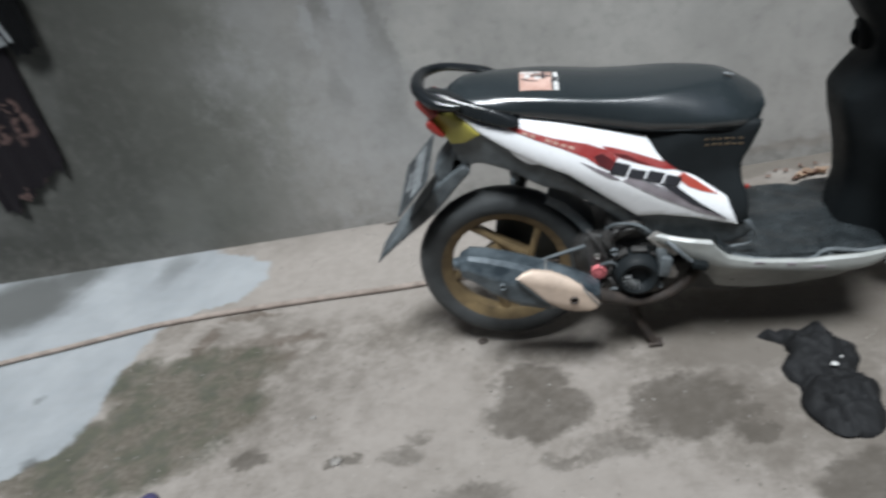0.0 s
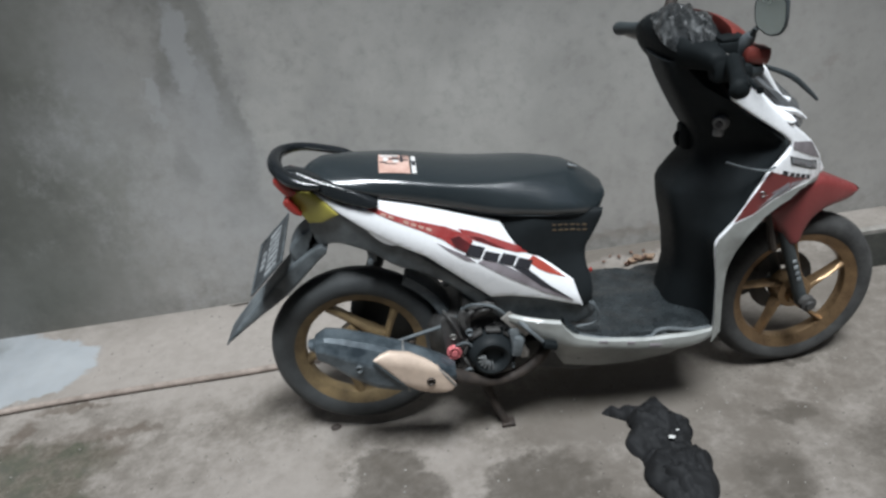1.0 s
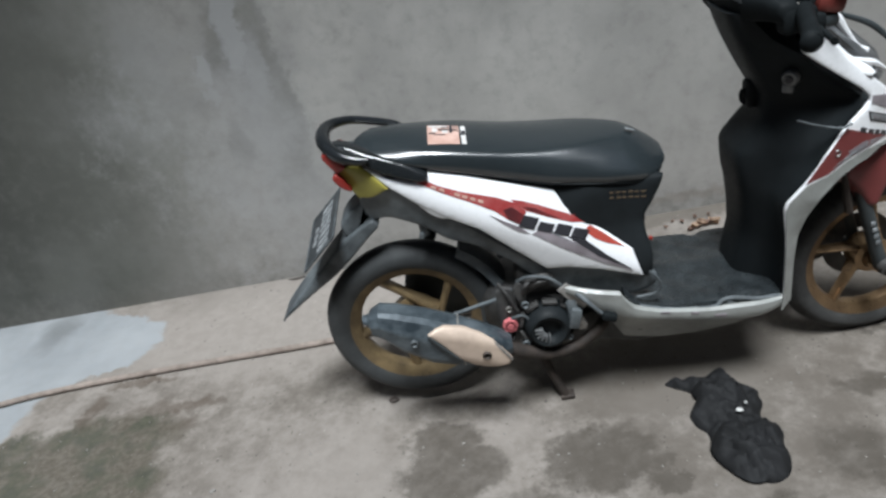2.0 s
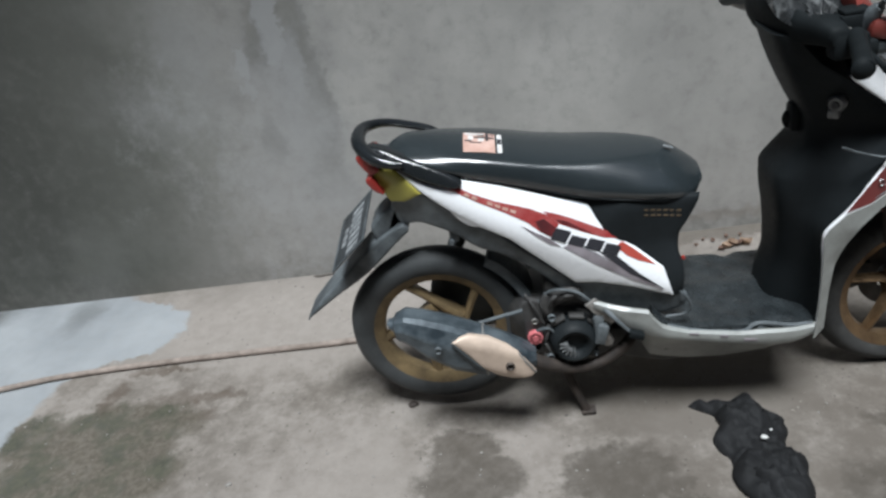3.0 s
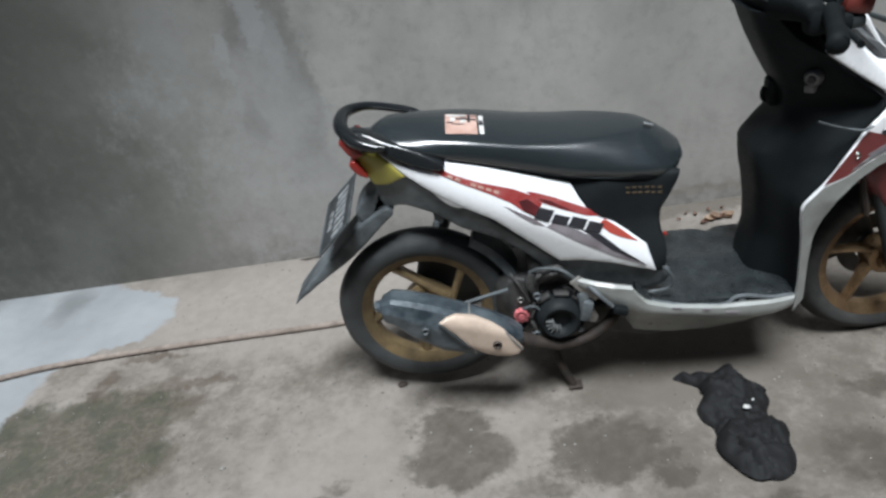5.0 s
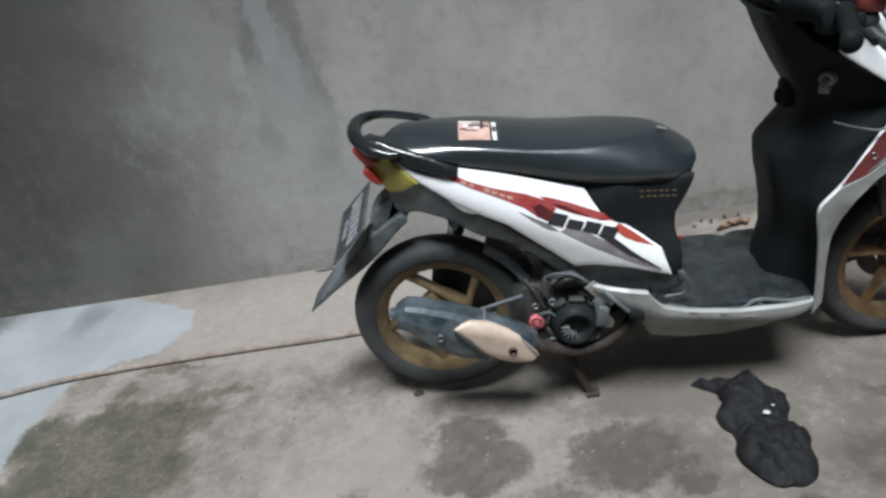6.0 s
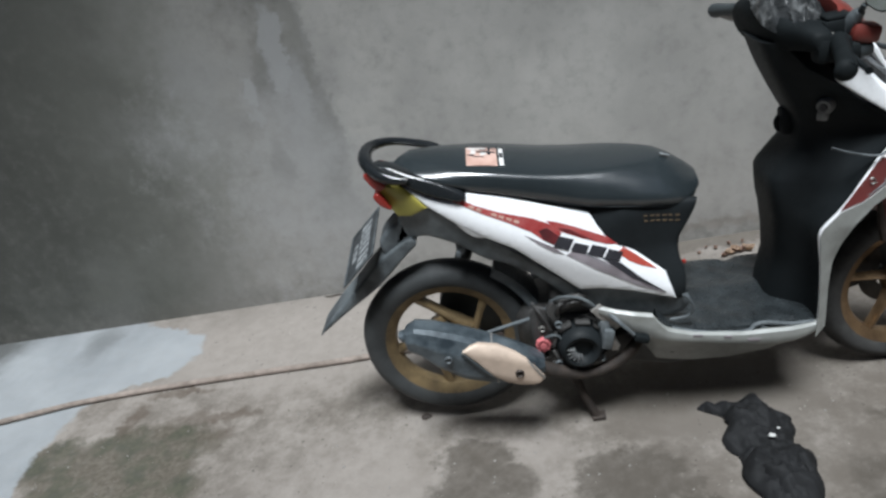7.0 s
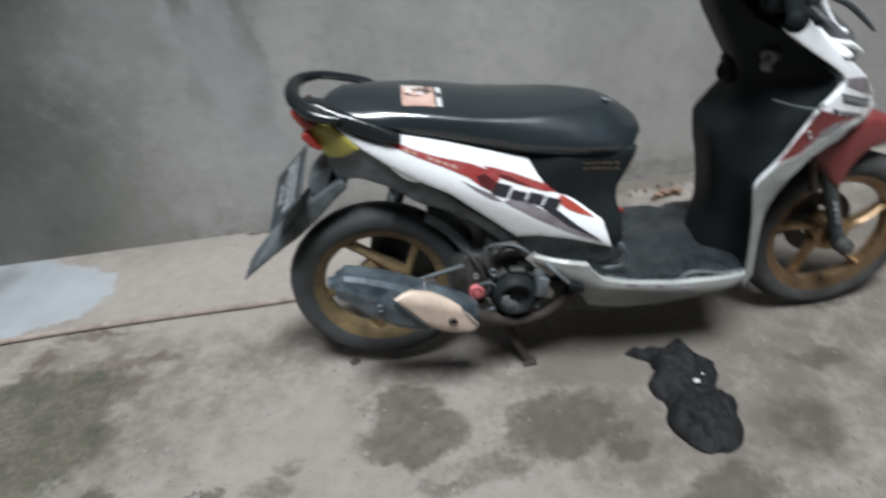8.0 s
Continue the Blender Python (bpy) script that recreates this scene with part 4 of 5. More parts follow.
engine = part("engine", merge(loft([[(x, a, z + b) for a, b in egg(w, h, 20, 4)] for x, z, w, h in ((0.20, 0.30, 0.05, 0.05), (0.24, 0.30, 0.10, 0.085), (0.33, 0.295, 0.125, 0.1), (0.42, 0.29, 0.11, 0.085), (0.48, 0.3, 0.07, 0.06))]),
                              box(0.30, 0.42, -0.11, 0.11, 0.36, 0.46, 0.02)), DIRTY, scooter, "oily dark engine casting", smooth=45)
part("belt_case", merge(loft([[(x, 0.098 + a, z + b) for a, b in egg(0.04, h, 20, 3)] for x, z, h in ((-0.03, 0.29, 0.03), (-0.015, 0.295, 0.08), (0.04, 0.31, 0.115), (0.12, 0.30, 0.095), (0.25, 0.295, 0.085), (0.34, 0.3, 0.09), (0.40, 0.3, 0.04))]),
                        tube([(0.02, 0.11, 0.36), (0.06, 0.11, 0.45), (0.13, 0.11, 0.60)], 0.024, 12)), BLACK, scooter, smooth=45)
DUSTFIN = mat("dusty_fan_blade", (0.16, 0.165, 0.165), 0.5, color2=(0.08, 0.083, 0.083))
fan = part("fan_cover", merge(lathe([(0.0, -0.155), (0.029, -0.155), (0.034, -0.172), (0.046, -0.178), (0.055, -0.172), (0.062, -0.15), (0.068, -0.1), (0.0, -0.1)], (0.364, 0, 0.288), 48, False)), LEGBLACK, scooter, "round black cooling fan cover", smooth=50)
for i in range(6):
    a = box(0.017, 0.039, -0.178, -0.160, -0.0011, 0.0011, 0.0005)
    part("fin", moved(a, pose(0.364, 0, 0.290, 0, -(168 + 20 * i), 0)), DUSTFIN, fan)
part("fan_rim", merge(*[moved(box(-0.004, 0.004, -0.150, -0.125, -0.02, 0.02, 0.002), Matrix.Translation((0.364, 0, 0.288)) @ Matrix.Rotation(radians(a), 4, "Y") @ Matrix.Translation((0.071, 0, 0))) for a in range(0, 360, 40)]), DIRTY, fan)
part("cylinder_head", merge(box(0.418, 0.446, -0.165, -0.06, 0.30, 0.368, 0.008), moved(box(-0.014, 0.014, -0.012, 0.012, -0.03, 0.03, 0.005), pose(0.436, -0.165, 0.312, 0, 14, 0))), DUSTY, engine)
part("air_duct", tube([(0.32, -0.10, 0.385), (0.335, -0.125, 0.415), (0.37, -0.13, 0.43), (0.40, -0.11, 0.425)], [0.016, 0.018, 0.018, 0.015], 12), DIRTY, engine)
for pts, r in (([(0.31, -0.14, 0.40), (0.318, -0.15, 0.425), (0.33, -0.145, 0.432)], 0.006), ([(0.345, -0.15, 0.428), (0.356, -0.155, 0.434), (0.372, -0.15, 0.43)], 0.004), ([(0.25, -0.12, 0.43), (0.27, -0.14, 0.40), (0.29, -0.14, 0.345)], 0.004), ([(0.29, -0.135, 0.24), (0.30, -0.14, 0.21), (0.33, -0.13, 0.195)], 0.008)):
    part("cable", tube(pts, r, 8), DIRTY, engine)
part("exhaust_pipe", tube([(0.25, -0.175, 0.255), (0.30, -0.165, 0.225), (0.36, -0.15, 0.196), (0.43, -0.145, 0.203), (0.50, -0.13, 0.238), (0.54, -0.08, 0.26)], [0.02, 0.018, 0.016, 0.016, 0.016, 0.015], 14), RUST, muffler)
# brackets, nuts and hoses about the cylinder
for x, z, r in ((0.312, 0.372, 0.007), (0.424, 0.352, 0.006), (0.452, 0.338, 0.008), (0.338, 0.215, 0.006), (0.418, 0.245, 0.006), (0.30, 0.245, 0.007)):
    bolt(x, -0.158, z, r, DUSTY, engine)
part("engine_bracket", panel([(0.40, 0.40), (0.425, 0.418), (0.445, 0.392), (0.462, 0.36), (0.475, 0.345), (0.462, 0.335), (0.44, 0.352), (0.42, 0.372)], lambda x, z: -0.162, 0.006, 0.003, 0.02, 0), METAL, engine)
part("engine_bracket", panel([(0.435, 0.30), (0.452, 0.312), (0.468, 0.278), (0.462, 0.262), (0.445, 0.262)], lambda x, z: -0.158, 0.006, 0.003, 0.02, 0), METAL, engine)
part("engine_bracket", panel([(0.285, 0.41), (0.30, 0.432), (0.318, 0.43), (0.322, 0.395), (0.312, 0.36), (0.296, 0.37)], lambda x, z: -0.14, 0.01, 0.004, 0.02, 0), DIRTY, engine)
for pts, r in (([(0.30, -0.13, 0.43), (0.33, -0.15, 0.452), (0.38, -0.152, 0.44), (0.42, -0.15, 0.40)], 0.0045), ([(0.255, -0.13, 0.31), (0.30, -0.15, 0.335), (0.32, -0.15, 0.31)], 0.004)):
    part("cable", tube(pts, r, 8), DUSTY, engine)
peg = part("foot_peg", tube([(0.445, -0.165, 0.392), (0.47, -0.19, 0.371), (0.50, -0.2, 0.338)], [0.008, 0.006, 0.005], 10), DUSTY, scooter, "folded pillion foot peg")
part("peg_rubber", moved(box(-0.019, 0.019, -0.012, 0.012, -0.009, 0.009, 0.004), pose(0.518, -0.205, 0.328, 0, 22, 0)), COWLBLACK, peg)
stand = part("centre_stand", merge(*[tube([(0.33, s * 0.09, 0.19), (0.345, s * 0.105, 0.13), (0.372, s * 0.115, 0.05), (0.388, s * 0.118, 0.012)], [0.014, 0.013, 0.012, 0.012], 10) for s in (-1, 1)],
                                   tube([(0.345, -0.105, 0.13), (0.345, 0.0, 0.128), (0.345, 0.105, 0.13)], 0.011, 10)), RUST, scooter, "rusty centre stand")
for s in (-1, 1):
    part("stand_foot", box(0.372, 0.412, s * 0.118 - 0.016, s * 0.118 + 0.016, 0.0, 0.014, 0.004), RUST, stand)

# ---- floorboard and side skirts ----
skirt_top = table([(0.42, 0.414), (0.46, 0.402), (0.553, 0.386), (0.567, 0.360), (0.587, 0.340), (0.65, 0.318), (0.773, 0.298), (0.85, 0.295), (0.943, 0.292), (0.985, 0.30)])
skirt_mid = table([(0.42, 0.392), (0.46, 0.370), (0.499, 0.342), (0.56, 0.308), (0.65, 0.288), (0.743, 0.269), (0.868, 0.250), (0.93, 0.256), (0.985, 0.276)])
skirt_low = table([(0.42, 0.375), (0.458, 0.352), (0.499, 0.315), (0.53, 0.268), (0.562, 0.203), (0.659, 0.184), (0.755, 0.179), (0.86, 0.188), (0.93, 0.217), (0.985, 0.258)])
skirt_y = table([(0.42, 0.165), (0.5, 0.188), (0.6, 0.203), (0.9, 0.205), (0.985, 0.19)])
for s in (-1, 1):
    rows = []
    for x in [0.42 + 0.01105 * i for i in range(51)]:
        drop = 0.0 if s < 0 else 0.02
        y, t, m, b = skirt_y(x), skirt_top(x) - drop, skirt_mid(x) - drop, skirt_low(x)
        rows.append([(x, s * (y - 0.022), t - 0.006), (x, s * (y - 0.008), t), (x, s * y, t - 0.006), (x, s * (y + 0.001), (t + m) / 2), (x, s * y, m + 0.003), (x, s * (y - 0.004), m - 0.003), (x, s * (y - 0.034), (m + b) / 2), (x, s * (y - 0.064), b), (x, s * (y - 0.074), b + 0.002), (x, s * (y - 0.03), m - 0.004)])
    sk = part("side_skirt", loft(rows), SILVER, scooter, "dusty white side skirt with scuffs, darkened for shade", smooth=35)
    if s < 0:
        for x, z, w, h in ((0.80, 0.275, 0.016, 0.004), (0.735, 0.294, 0.01, 0.004), (0.66, 0.31, 0.012, 0.003)):
            part("scuff", moved(box(-w, w, -0.0012, 0.0012, -h, h, 0.001), pose(x, -skirt_y(x) - 0.0012, z, 0, 10, 0)), GREY, sk)
# mostly hidden body, added to widen the shadow under the scooter
part("shadow_block", solid([(0.40, 0.25), (0.44, 0.27), (0.56, 0.275), (0.90, 0.245), (0.95, 0.225), (0.90, 0.20), (0.58, 0.175), (0.44, 0.165), (0.40, 0.19)], lambda x, z: 0.095 + 0.045 * max(0.0, min(1.0, (x - 0.5) / 0.1)), 0.012), DIRTY, scooter, "added dark block under the floorboard to deepen the shadow")
part("floor_pan", solid([(0.56, 0.345), (0.60, 0.30), (0.95, 0.27), (0.97, 0.25), (0.93, 0.232), (0.60, 0.222), (0.575, 0.27)], lambda x, z: 0.165, 0.01), BLACK, scooter)
mat_z = table([(0.565, 0.372), (0.59, 0.34), (0.62, 0.323), (0.68, 0.31), (0.80, 0.303), (0.90, 0.30), (0.975, 0.298)])
rows = []
for x in [0.565 + 0.0102 * i for i in range(41)]:
    z = mat_z(x)
    w = 0.176 - 0.02 * math.exp(-((x - 0.84) / 0.02) ** 2)
    ring = [(x, -w - 0.004, z - 0.018), (x, -w, z - 0.002)]
    for j in range(1, 24):
        y = -w + 2 * w * j / 24
        rib = 0.0042 * max(0, math.sin((y * 0.8 + x * 0.6) * 95)) * (0.35 + 0.65 * (abs(y) > 0.04))
        ring.append((x, y, z + rib + 0.012 * max(0, 1 - abs(y) / 0.06)))
    rows.append(ring + [(x, w, z - 0.002), (x, w + 0.004, z - 0.018)])
part("floor_mat", loft(rows), MAT, scooter, "footworn ribbed grey-black floor mat", smooth=30)
part("mat_lip", tube([(0.60, -0.182, 0.328), (0.66, -0.19, 0.312), (0.74, -0.192, 0.297), (0.79, -0.191, 0.294), (0.81, -0.186, 0.306), (0.84, -0.184, 0.307), (0.90, -0.186, 0.294), (0.955, -0.184, 0.292)], 0.006, 8), DUSTY, scooter)
part("reflector", lathe([(0.0, -0.130), (0.004, -0.129), (0.0055, -0.122), (0.0, -0.12)], (0.652, 0, 0.490), 12, False), REDLENS, scooter)
part("hook_wire", tube([(0.635, -0.168, 0.42), (0.652, -0.176, 0.40), (0.658, -0.176, 0.375), (0.645, -0.17, 0.352), (0.60, -0.165, 0.345)], 0.004, 8), DUSTY, scooter)

# ---- leg shield and front ----
shield_rows = [  # height, middle x of the rear face, x at the flanks, half width, half width of the middle hump
    (0.285, 0.875, 0.962, 0.186, 0.06), (0.33, 0.88, 0.964, 0.188, 0.06), (0.40, 0.90, 0.963, 0.19, 0.065), (0.47, 0.90, 0.96, 0.19, 0.07), (0.54, 0.893, 0.952, 0.19, 0.075), (0.57, 0.887, 0.962, 0.19, 0.08), (0.61, 0.883, 0.998, 0.19, 0.085),
    (0.645, 0.881, 1.026, 0.188, 0.085), (0.66, 0.888, 1.033, 0.188, 0.084), (0.69, 0.912, 1.05, 0.186, 0.08), (0.725, 0.944, 1.074, 0.182, 0.078), (0.765, 0.948, 1.118, 0.172, 0.075), (0.79, 0.946, 1.122, 0.165, 0.075), (0.82, 0.930, 1.09, 0.165, 0.078), (0.86, 0.910, 1.04, 0.165, 0.08), (0.91, 0.888, 0.985, 0.16, 0.085),
    (0.94, 0.876, 0.975, 0.125, 0.088), (1.0, 0.853, 0.96, 0.10, 0.08)]
rings = []
for z, xc, xs_, w, hump in shield_rows:
    ring = []
    for j in range(25):
        y = -w + 2 * w * j / 24
        k = 1 / (1 + math.exp((abs(y) - hump - 0.03) / 0.014))
        ring.append((xs_ + (xc - xs_) * k, y, z))
    rings.append(ring + [(xs_ + 0.014, w * 0.86, z), (xs_ + 0.05, 0, z), (xs_ + 0.014, -w * 0.86, z)])
inner = part("inner_leg_shield", loft(rings), LEGBLACK, scooter, "black inner leg shield with key switch", smooth=45)
part("seam", tube([(0.975, -0.182, 0.764), (1.02, -0.186, 0.745), (1.07, -0.19, 0.731), (1.095, -0.186, 0.735)], 0.003, 6), DUSTY, inner)
KEYSTEEL = mat("worn_key_steel", (0.27, 0.275, 0.27), 0.4, metal=0.3, color2=(0.10, 0.10, 0.10), scale=40)
part("key_switch", moved(merge(lathe([(0.0, -0.012), (0.015, -0.012), (0.019, -0.004), (0.019, 0.01), (0.0, 0.01)], (0, 0, 0), 24, False), box(-0.016, 0.008, -0.010, 0.006, -0.034, -0.014, 0.004)), pose(0.984, -0.118, 0.842, 0, 0, -40)), KEYSTEEL, inner, "worn steel key switch")
part("key_hole", moved(lathe([(0.0, -0.016), (0.008, -0.016), (0.009, -0.010), (0.0, -0.01)], (0, 0, 0), 16, False), pose(0.984, -0.118, 0.842, 0, 0, -40)), INK, inner)
bolt(1.068, -0.187, 0.668, 0.006, CHROME, inner)
part("bag_hook", merge(box(0.925, 0.960, -0.022, 0.022, 0.742, 0.812, 0.010), tube([(0.934, 0.0, 0.752), (0.922, 0.0, 0.758), (0.918, 0.0, 0.776), (0.924, 0.0, 0.79)], 0.006, 8)), LEGBLACK, inner)

nose_w = table([(0.95, 0.2), (1.05, 0.19), (1.15, 0.165), (1.22, 0.12), (1.28, 0.06), (1.305, 0.022), (1.33, 0.004)])


def nose(x, z):
    turned = max(0, min(x - 0.955, 0.045)) * max(0, min(1, (0.56 - z) / 0.1)) * 0.45
    return -(nose_w(x) - turned - max(0, z - 0.75) * 0.12)


APRON = [(0.95, 0.543), (0.957, 0.566), (1.002, 0.609), (1.042, 0.666), (1.087, 0.727), (1.142, 0.766), (1.14, 0.789), (1.046, 0.862), (0.977, 0.918), (0.988, 0.926), (1.019, 0.921), (1.029, 0.946), (1.051, 0.929), (1.063, 0.9), (1.141, 0.83), (1.208, 0.772),
         (1.268, 0.706), (1.328, 0.632), (1.322, 0.607), (1.207, 0.642), (1.128, 0.622), (1.081, 0.598), (1.036, 0.562), (1.009, 0.512), (0.991, 0.451), (0.984, 0.383), (0.982, 0.274), (0.956, 0.253), (0.963, 0.316), (0.962, 0.44)]
for far in (False, True):
    apron = part("front_apron", panel(APRON, nose, 0.004, 0.006, 0.012, mirror=far), WHITE, scooter, "white front apron with red graphics")

    def print_on(outline, material, name="stripe", soften=0, lift=0.0012):
        return part(name, panel(outline, nose, 0.0012, 0, 0.015, soften, lift=lift, mirror=far), material, apron)

    part("lower_apron", panel([(0.953, 0.545), (0.960, 0.564), (0.999, 0.600), (1.05, 0.616), (1.10, 0.640), (1.15, 0.655), (1.236, 0.646), (1.318, 0.622), (1.316, 0.610), (1.207, 0.645), (1.128, 0.624), (1.080, 0.600), (1.038, 0.563), (1.011, 0.512), (0.993, 0.451), (0.986, 0.383), (0.984, 0.273), (0.954, 0.252), (0.960, 0.316), (0.9595, 0.44)], nose, 0.002, 0, 0.015, 0, lift=0.0012, mirror=far), SILVER, apron, "dusty grey lower edge of the apron, darkened for shade")
    print_on([(0.998, 0.606), (1.040, 0.664), (1.087, 0.722), (1.215, 0.662), (1.15, 0.660), (1.10, 0.645), (1.05, 0.620)], DULLRED)
    print_on([(1.095, 0.662), (1.14, 0.678), (1.205, 0.664), (1.15, 0.662), (1.12, 0.650)], GREY, lift=0.002)
    print_on([(1.06, 0.632), (1.10, 0.655), (1.15, 0.672), (1.11, 0.652)], PALEINK, lift=0.0026)
    print_on([(1.146, 0.766), (1.148, 0.783), (1.214, 0.761), (1.272, 0.688)], GREY)
    print_on([(1.139, 0.750), (1.145, 0.726), (1.262, 0.662), (1.257, 0.688)], INK, "emblem_plate")
    print_on([(1.143, 0.745), (1.148, 0.729), (1.257, 0.668), (1.253, 0.685)], PALEINK, "emblem_plate", lift=0.002)
    for i in range(5):
        x = 1.152 + 0.02 * i
        print_on([(x, 0.7365 - 0.011 * i), (x + 0.002, 0.7285 - 0.011 * i), (x + 0.014, 0.722 - 0.011 * i), (x + 0.012, 0.73 - 0.011 * i)], GREY, "lettering_bar", lift=0.0028)
    for i in range(5):
        x = 1.121 + 0.0215 * i
        print_on([(x + 0.003, 0.716 - 0.0105 * i), (x, 0.706 - 0.0105 * i), (x + 0.016, 0.698 - 0.0105 * i), (x + 0.019, 0.708 - 0.0105 * i)], INK, "lettering_bar", lift=0.002)
part("front_core", solid([(0.985, 0.90), (1.05, 0.92), (1.14, 0.81), (1.22, 0.745), (1.29, 0.65), (1.20, 0.655), (1.12, 0.64), (1.06, 0.60), (1.0, 0.52), (0.985, 0.40), (0.97, 0.5), (1.0, 0.6), (1.09, 0.73), (1.12, 0.78)], lambda x, z: max(0.01, nose_w(x) - 0.045 - max(0, z - 0.75) * 0.12), 0.008), BLACK, scooter)
# head lamp: a bowed smoked lens between two white brows
rings = []
for t in range(13):
    y = -0.125 + 0.25 * t / 12
    k = 1 - (y / 0.14) ** 2
    rings.append([(1.03, y, 0.93), (1.055 + 0.05 * k, y * 0.9, 0.935 + 0.012 * k), (1.10 + 0.06 * k, y, 0.885 + 0.012 * k), (1.15 + 0.065 * k, y, 0.835 + 0.01 * k), (1.165 + 0.07 * k, y * 0.98, 0.80), (1.12 + 0.05 * k, y * 0.9, 0.79), (1.03, y * 0.8, 0.88)])
headlamp = part("headlamp", loft(rings), GLASSY, scooter, "smoked headlamp lens", smooth=50)
for s in (-1, 1):
    part("brow", tube([(1.066, s * 0.085, 0.962), (1.088, s * 0.09, 0.952), (1.106, s * 0.092, 0.925), (1.137, s * 0.092, 0.881), (1.162, s * 0.09, 0.863)], [0.012, 0.011, 0.008, 0.006, 0.008], 8), WHITE, headlamp, "white lamp brow")
    part("lower_brow", tube([(1.105, s * 0.135, 0.868), (1.14, s * 0.125, 0.85), (1.17, s * 0.112, 0.838), (1.206, s * 0.10, 0.814)], [0.004, 0.010, 0.009, 0.003], 8), WHITE, headlamp)
for far in (False, True):
    part("lamp_cheek", panel([(0.999, 0.903), (1.044, 0.939), (1.069, 0.916), (1.105, 0.873), (1.155, 0.837), (1.139, 0.827), (1.105, 0.845), (1.054, 0.872)], lambda x, z: -0.14 + 0.5 * (z - 0.88), 0.004, 0.005, 0.012, mirror=far), WHITE, headlamp, "white headlamp cheek")
part("visor", tube([(1.175, 0.06, 0.908), (1.244, 0.06, 0.873), (1.287, 0.055, 0.834), (1.318, 0.05, 0.80)], [0.006, 0.008, 0.007, 0.004], 8), BLACK, headlamp)

# front mudguard and fork, turned with the wheel
turn = Matrix.Translation(FRONT) @ Matrix.Rotation(radians(STEER), 4, "Z") @ Matrix.Translation([-c for c in FRONT])
fender_w = table([(1.1, 0.08), (1.22, 0.085), (1.27, 0.075), (1.34, 0.056), (1.42, 0.024), (1.46, 0.010)], 0.01)
part("front_mudguard", moved(solid([(1.12, 0.56), (1.19, 0.60), (1.262, 0.63), (1.30, 0.625), (1.36, 0.592), (1.43, 0.556), (1.446, 0.538), (1.41, 0.52), (1.322, 0.526), (1.276, 0.511), (1.251, 0.481), (1.237, 0.439), (1.204, 0.44), (1.175, 0.492)],
                                            lambda x, z: fender_w(x) * (1 - 0.9 * max(0, z - 0.56)), 0.022, 0.012), turn), DULLRED, scooter, "dusty red front mudguard", smooth=60)
fork = part("front_fork", moved(merge(*[tube([(1.272, s * 0.060, 0.24), (1.243, s * 0.060, 0.33), (1.212, s * 0.060, 0.43), (1.175, s * 0.060, 0.55)], [0.019, 0.018, 0.018, 0.015], 14) for s in (-1, 1)],
                                      tube([(1.175, -0.074, 0.55), (1.17, 0, 0.565), (1.175, 0.074, 0.55)], 0.024, 10), tube([(1.17, 0, 0.56), (1.10, 0, 0.76), (1.0, 0, 0.98)], 0.022, 12)), turn), BLACK, scooter, "black telescopic fork")
part("guard_stay", moved(tube([(1.215, 0.078, 0.47), (1.23, 0.08, 0.40), (1.248, 0.078, 0.33), (1.262, 0.076, 0.27)], [0.018, 0.014, 0.013, 0.010], 8), turn), RUST, fork)
part("axle_nut", moved(lathe([(0.0, -0.108), (0.012, -0.108), (0.014, -0.1), (0.022, -0.098), (0.024, -0.08), (0.0, -0.08)], FRONT, 20, False), turn), DIRTY, fork)
part("caliper", moved(merge(moved(box(-0.05, 0.05, 0.03, 0.10, -0.035, 0.035, 0.015), pose(1.145, 0, 0.285, 0, 12, 0)), box(1.15, 1.235, 0.055, 0.085, 0.27, 0.37, 0.012), moved(box(-0.06, 0.06, 0.06, 0.085, -0.012, 0.012, 0.005), pose(1.21, 0, 0.235, 0, -14, 0)), tube([(1.12, 0.09, 0.26), (1.15, 0.095, 0.215), (1.17, 0.09, 0.25)], 0.005, 8)), turn), DIRTY, fork)
part("brake_line", moved(tube([(1.17, 0.08, 0.31), (1.13, 0.085, 0.36), (1.15, 0.085, 0.47), (1.16, 0.06, 0.57)], 0.005, 8), turn), BLACK, fork)
part("fork_sticker", moved(box(1.196, 1.236, -0.02, 0.0, 0.415, 0.455, 0.006), turn), STICKWHITE, fork)
for i in range(4):
    part("fork_mark", moved(box(-0.006, 0.006, -0.0975, -0.094, -0.006, 0.006, 0.001), turn @ pose(1.225 + 0.0062 * i, 0.017, 0.39 - 0.02 * i)), PALEINK, fork)
part("stay", tube([(1.135, -0.10, 0.56), (1.145, -0.10, 0.50), (1.158, -0.095, 0.45)], [0.007, 0.01, 0.011], 8), RUST, fork)

# ---- handlebar ----
bars = part("handlebar", tube([(0.93, -0.32, 0.993), (0.965, -0.2, 1.008), (0.95, -0.1, 1.02), (0.93, 0.0, 1.03), (0.915, 0.1, 1.02), (0.888, 0.2, 1.0), (0.86, 0.31, 1.003)], 0.012, 12), METAL, scooter, "handlebar with black grips")
part("grip", tube([(0.926, -0.335, 0.992), (0.927, -0.332, 0.9925), (0.944, -0.28, 1.0), (0.972, -0.19, 1.011)], [0.014, 0.020, 0.018, 0.019], 16), COWLBLACK, bars)
part("grip", tube([(0.860, 0.305, 1.003), (0.862, 0.30, 1.004), (0.876, 0.24, 1.014), (0.893, 0.17, 1.026)], [0.012, 0.019, 0.016, 0.017], 16), BLACK, bars)
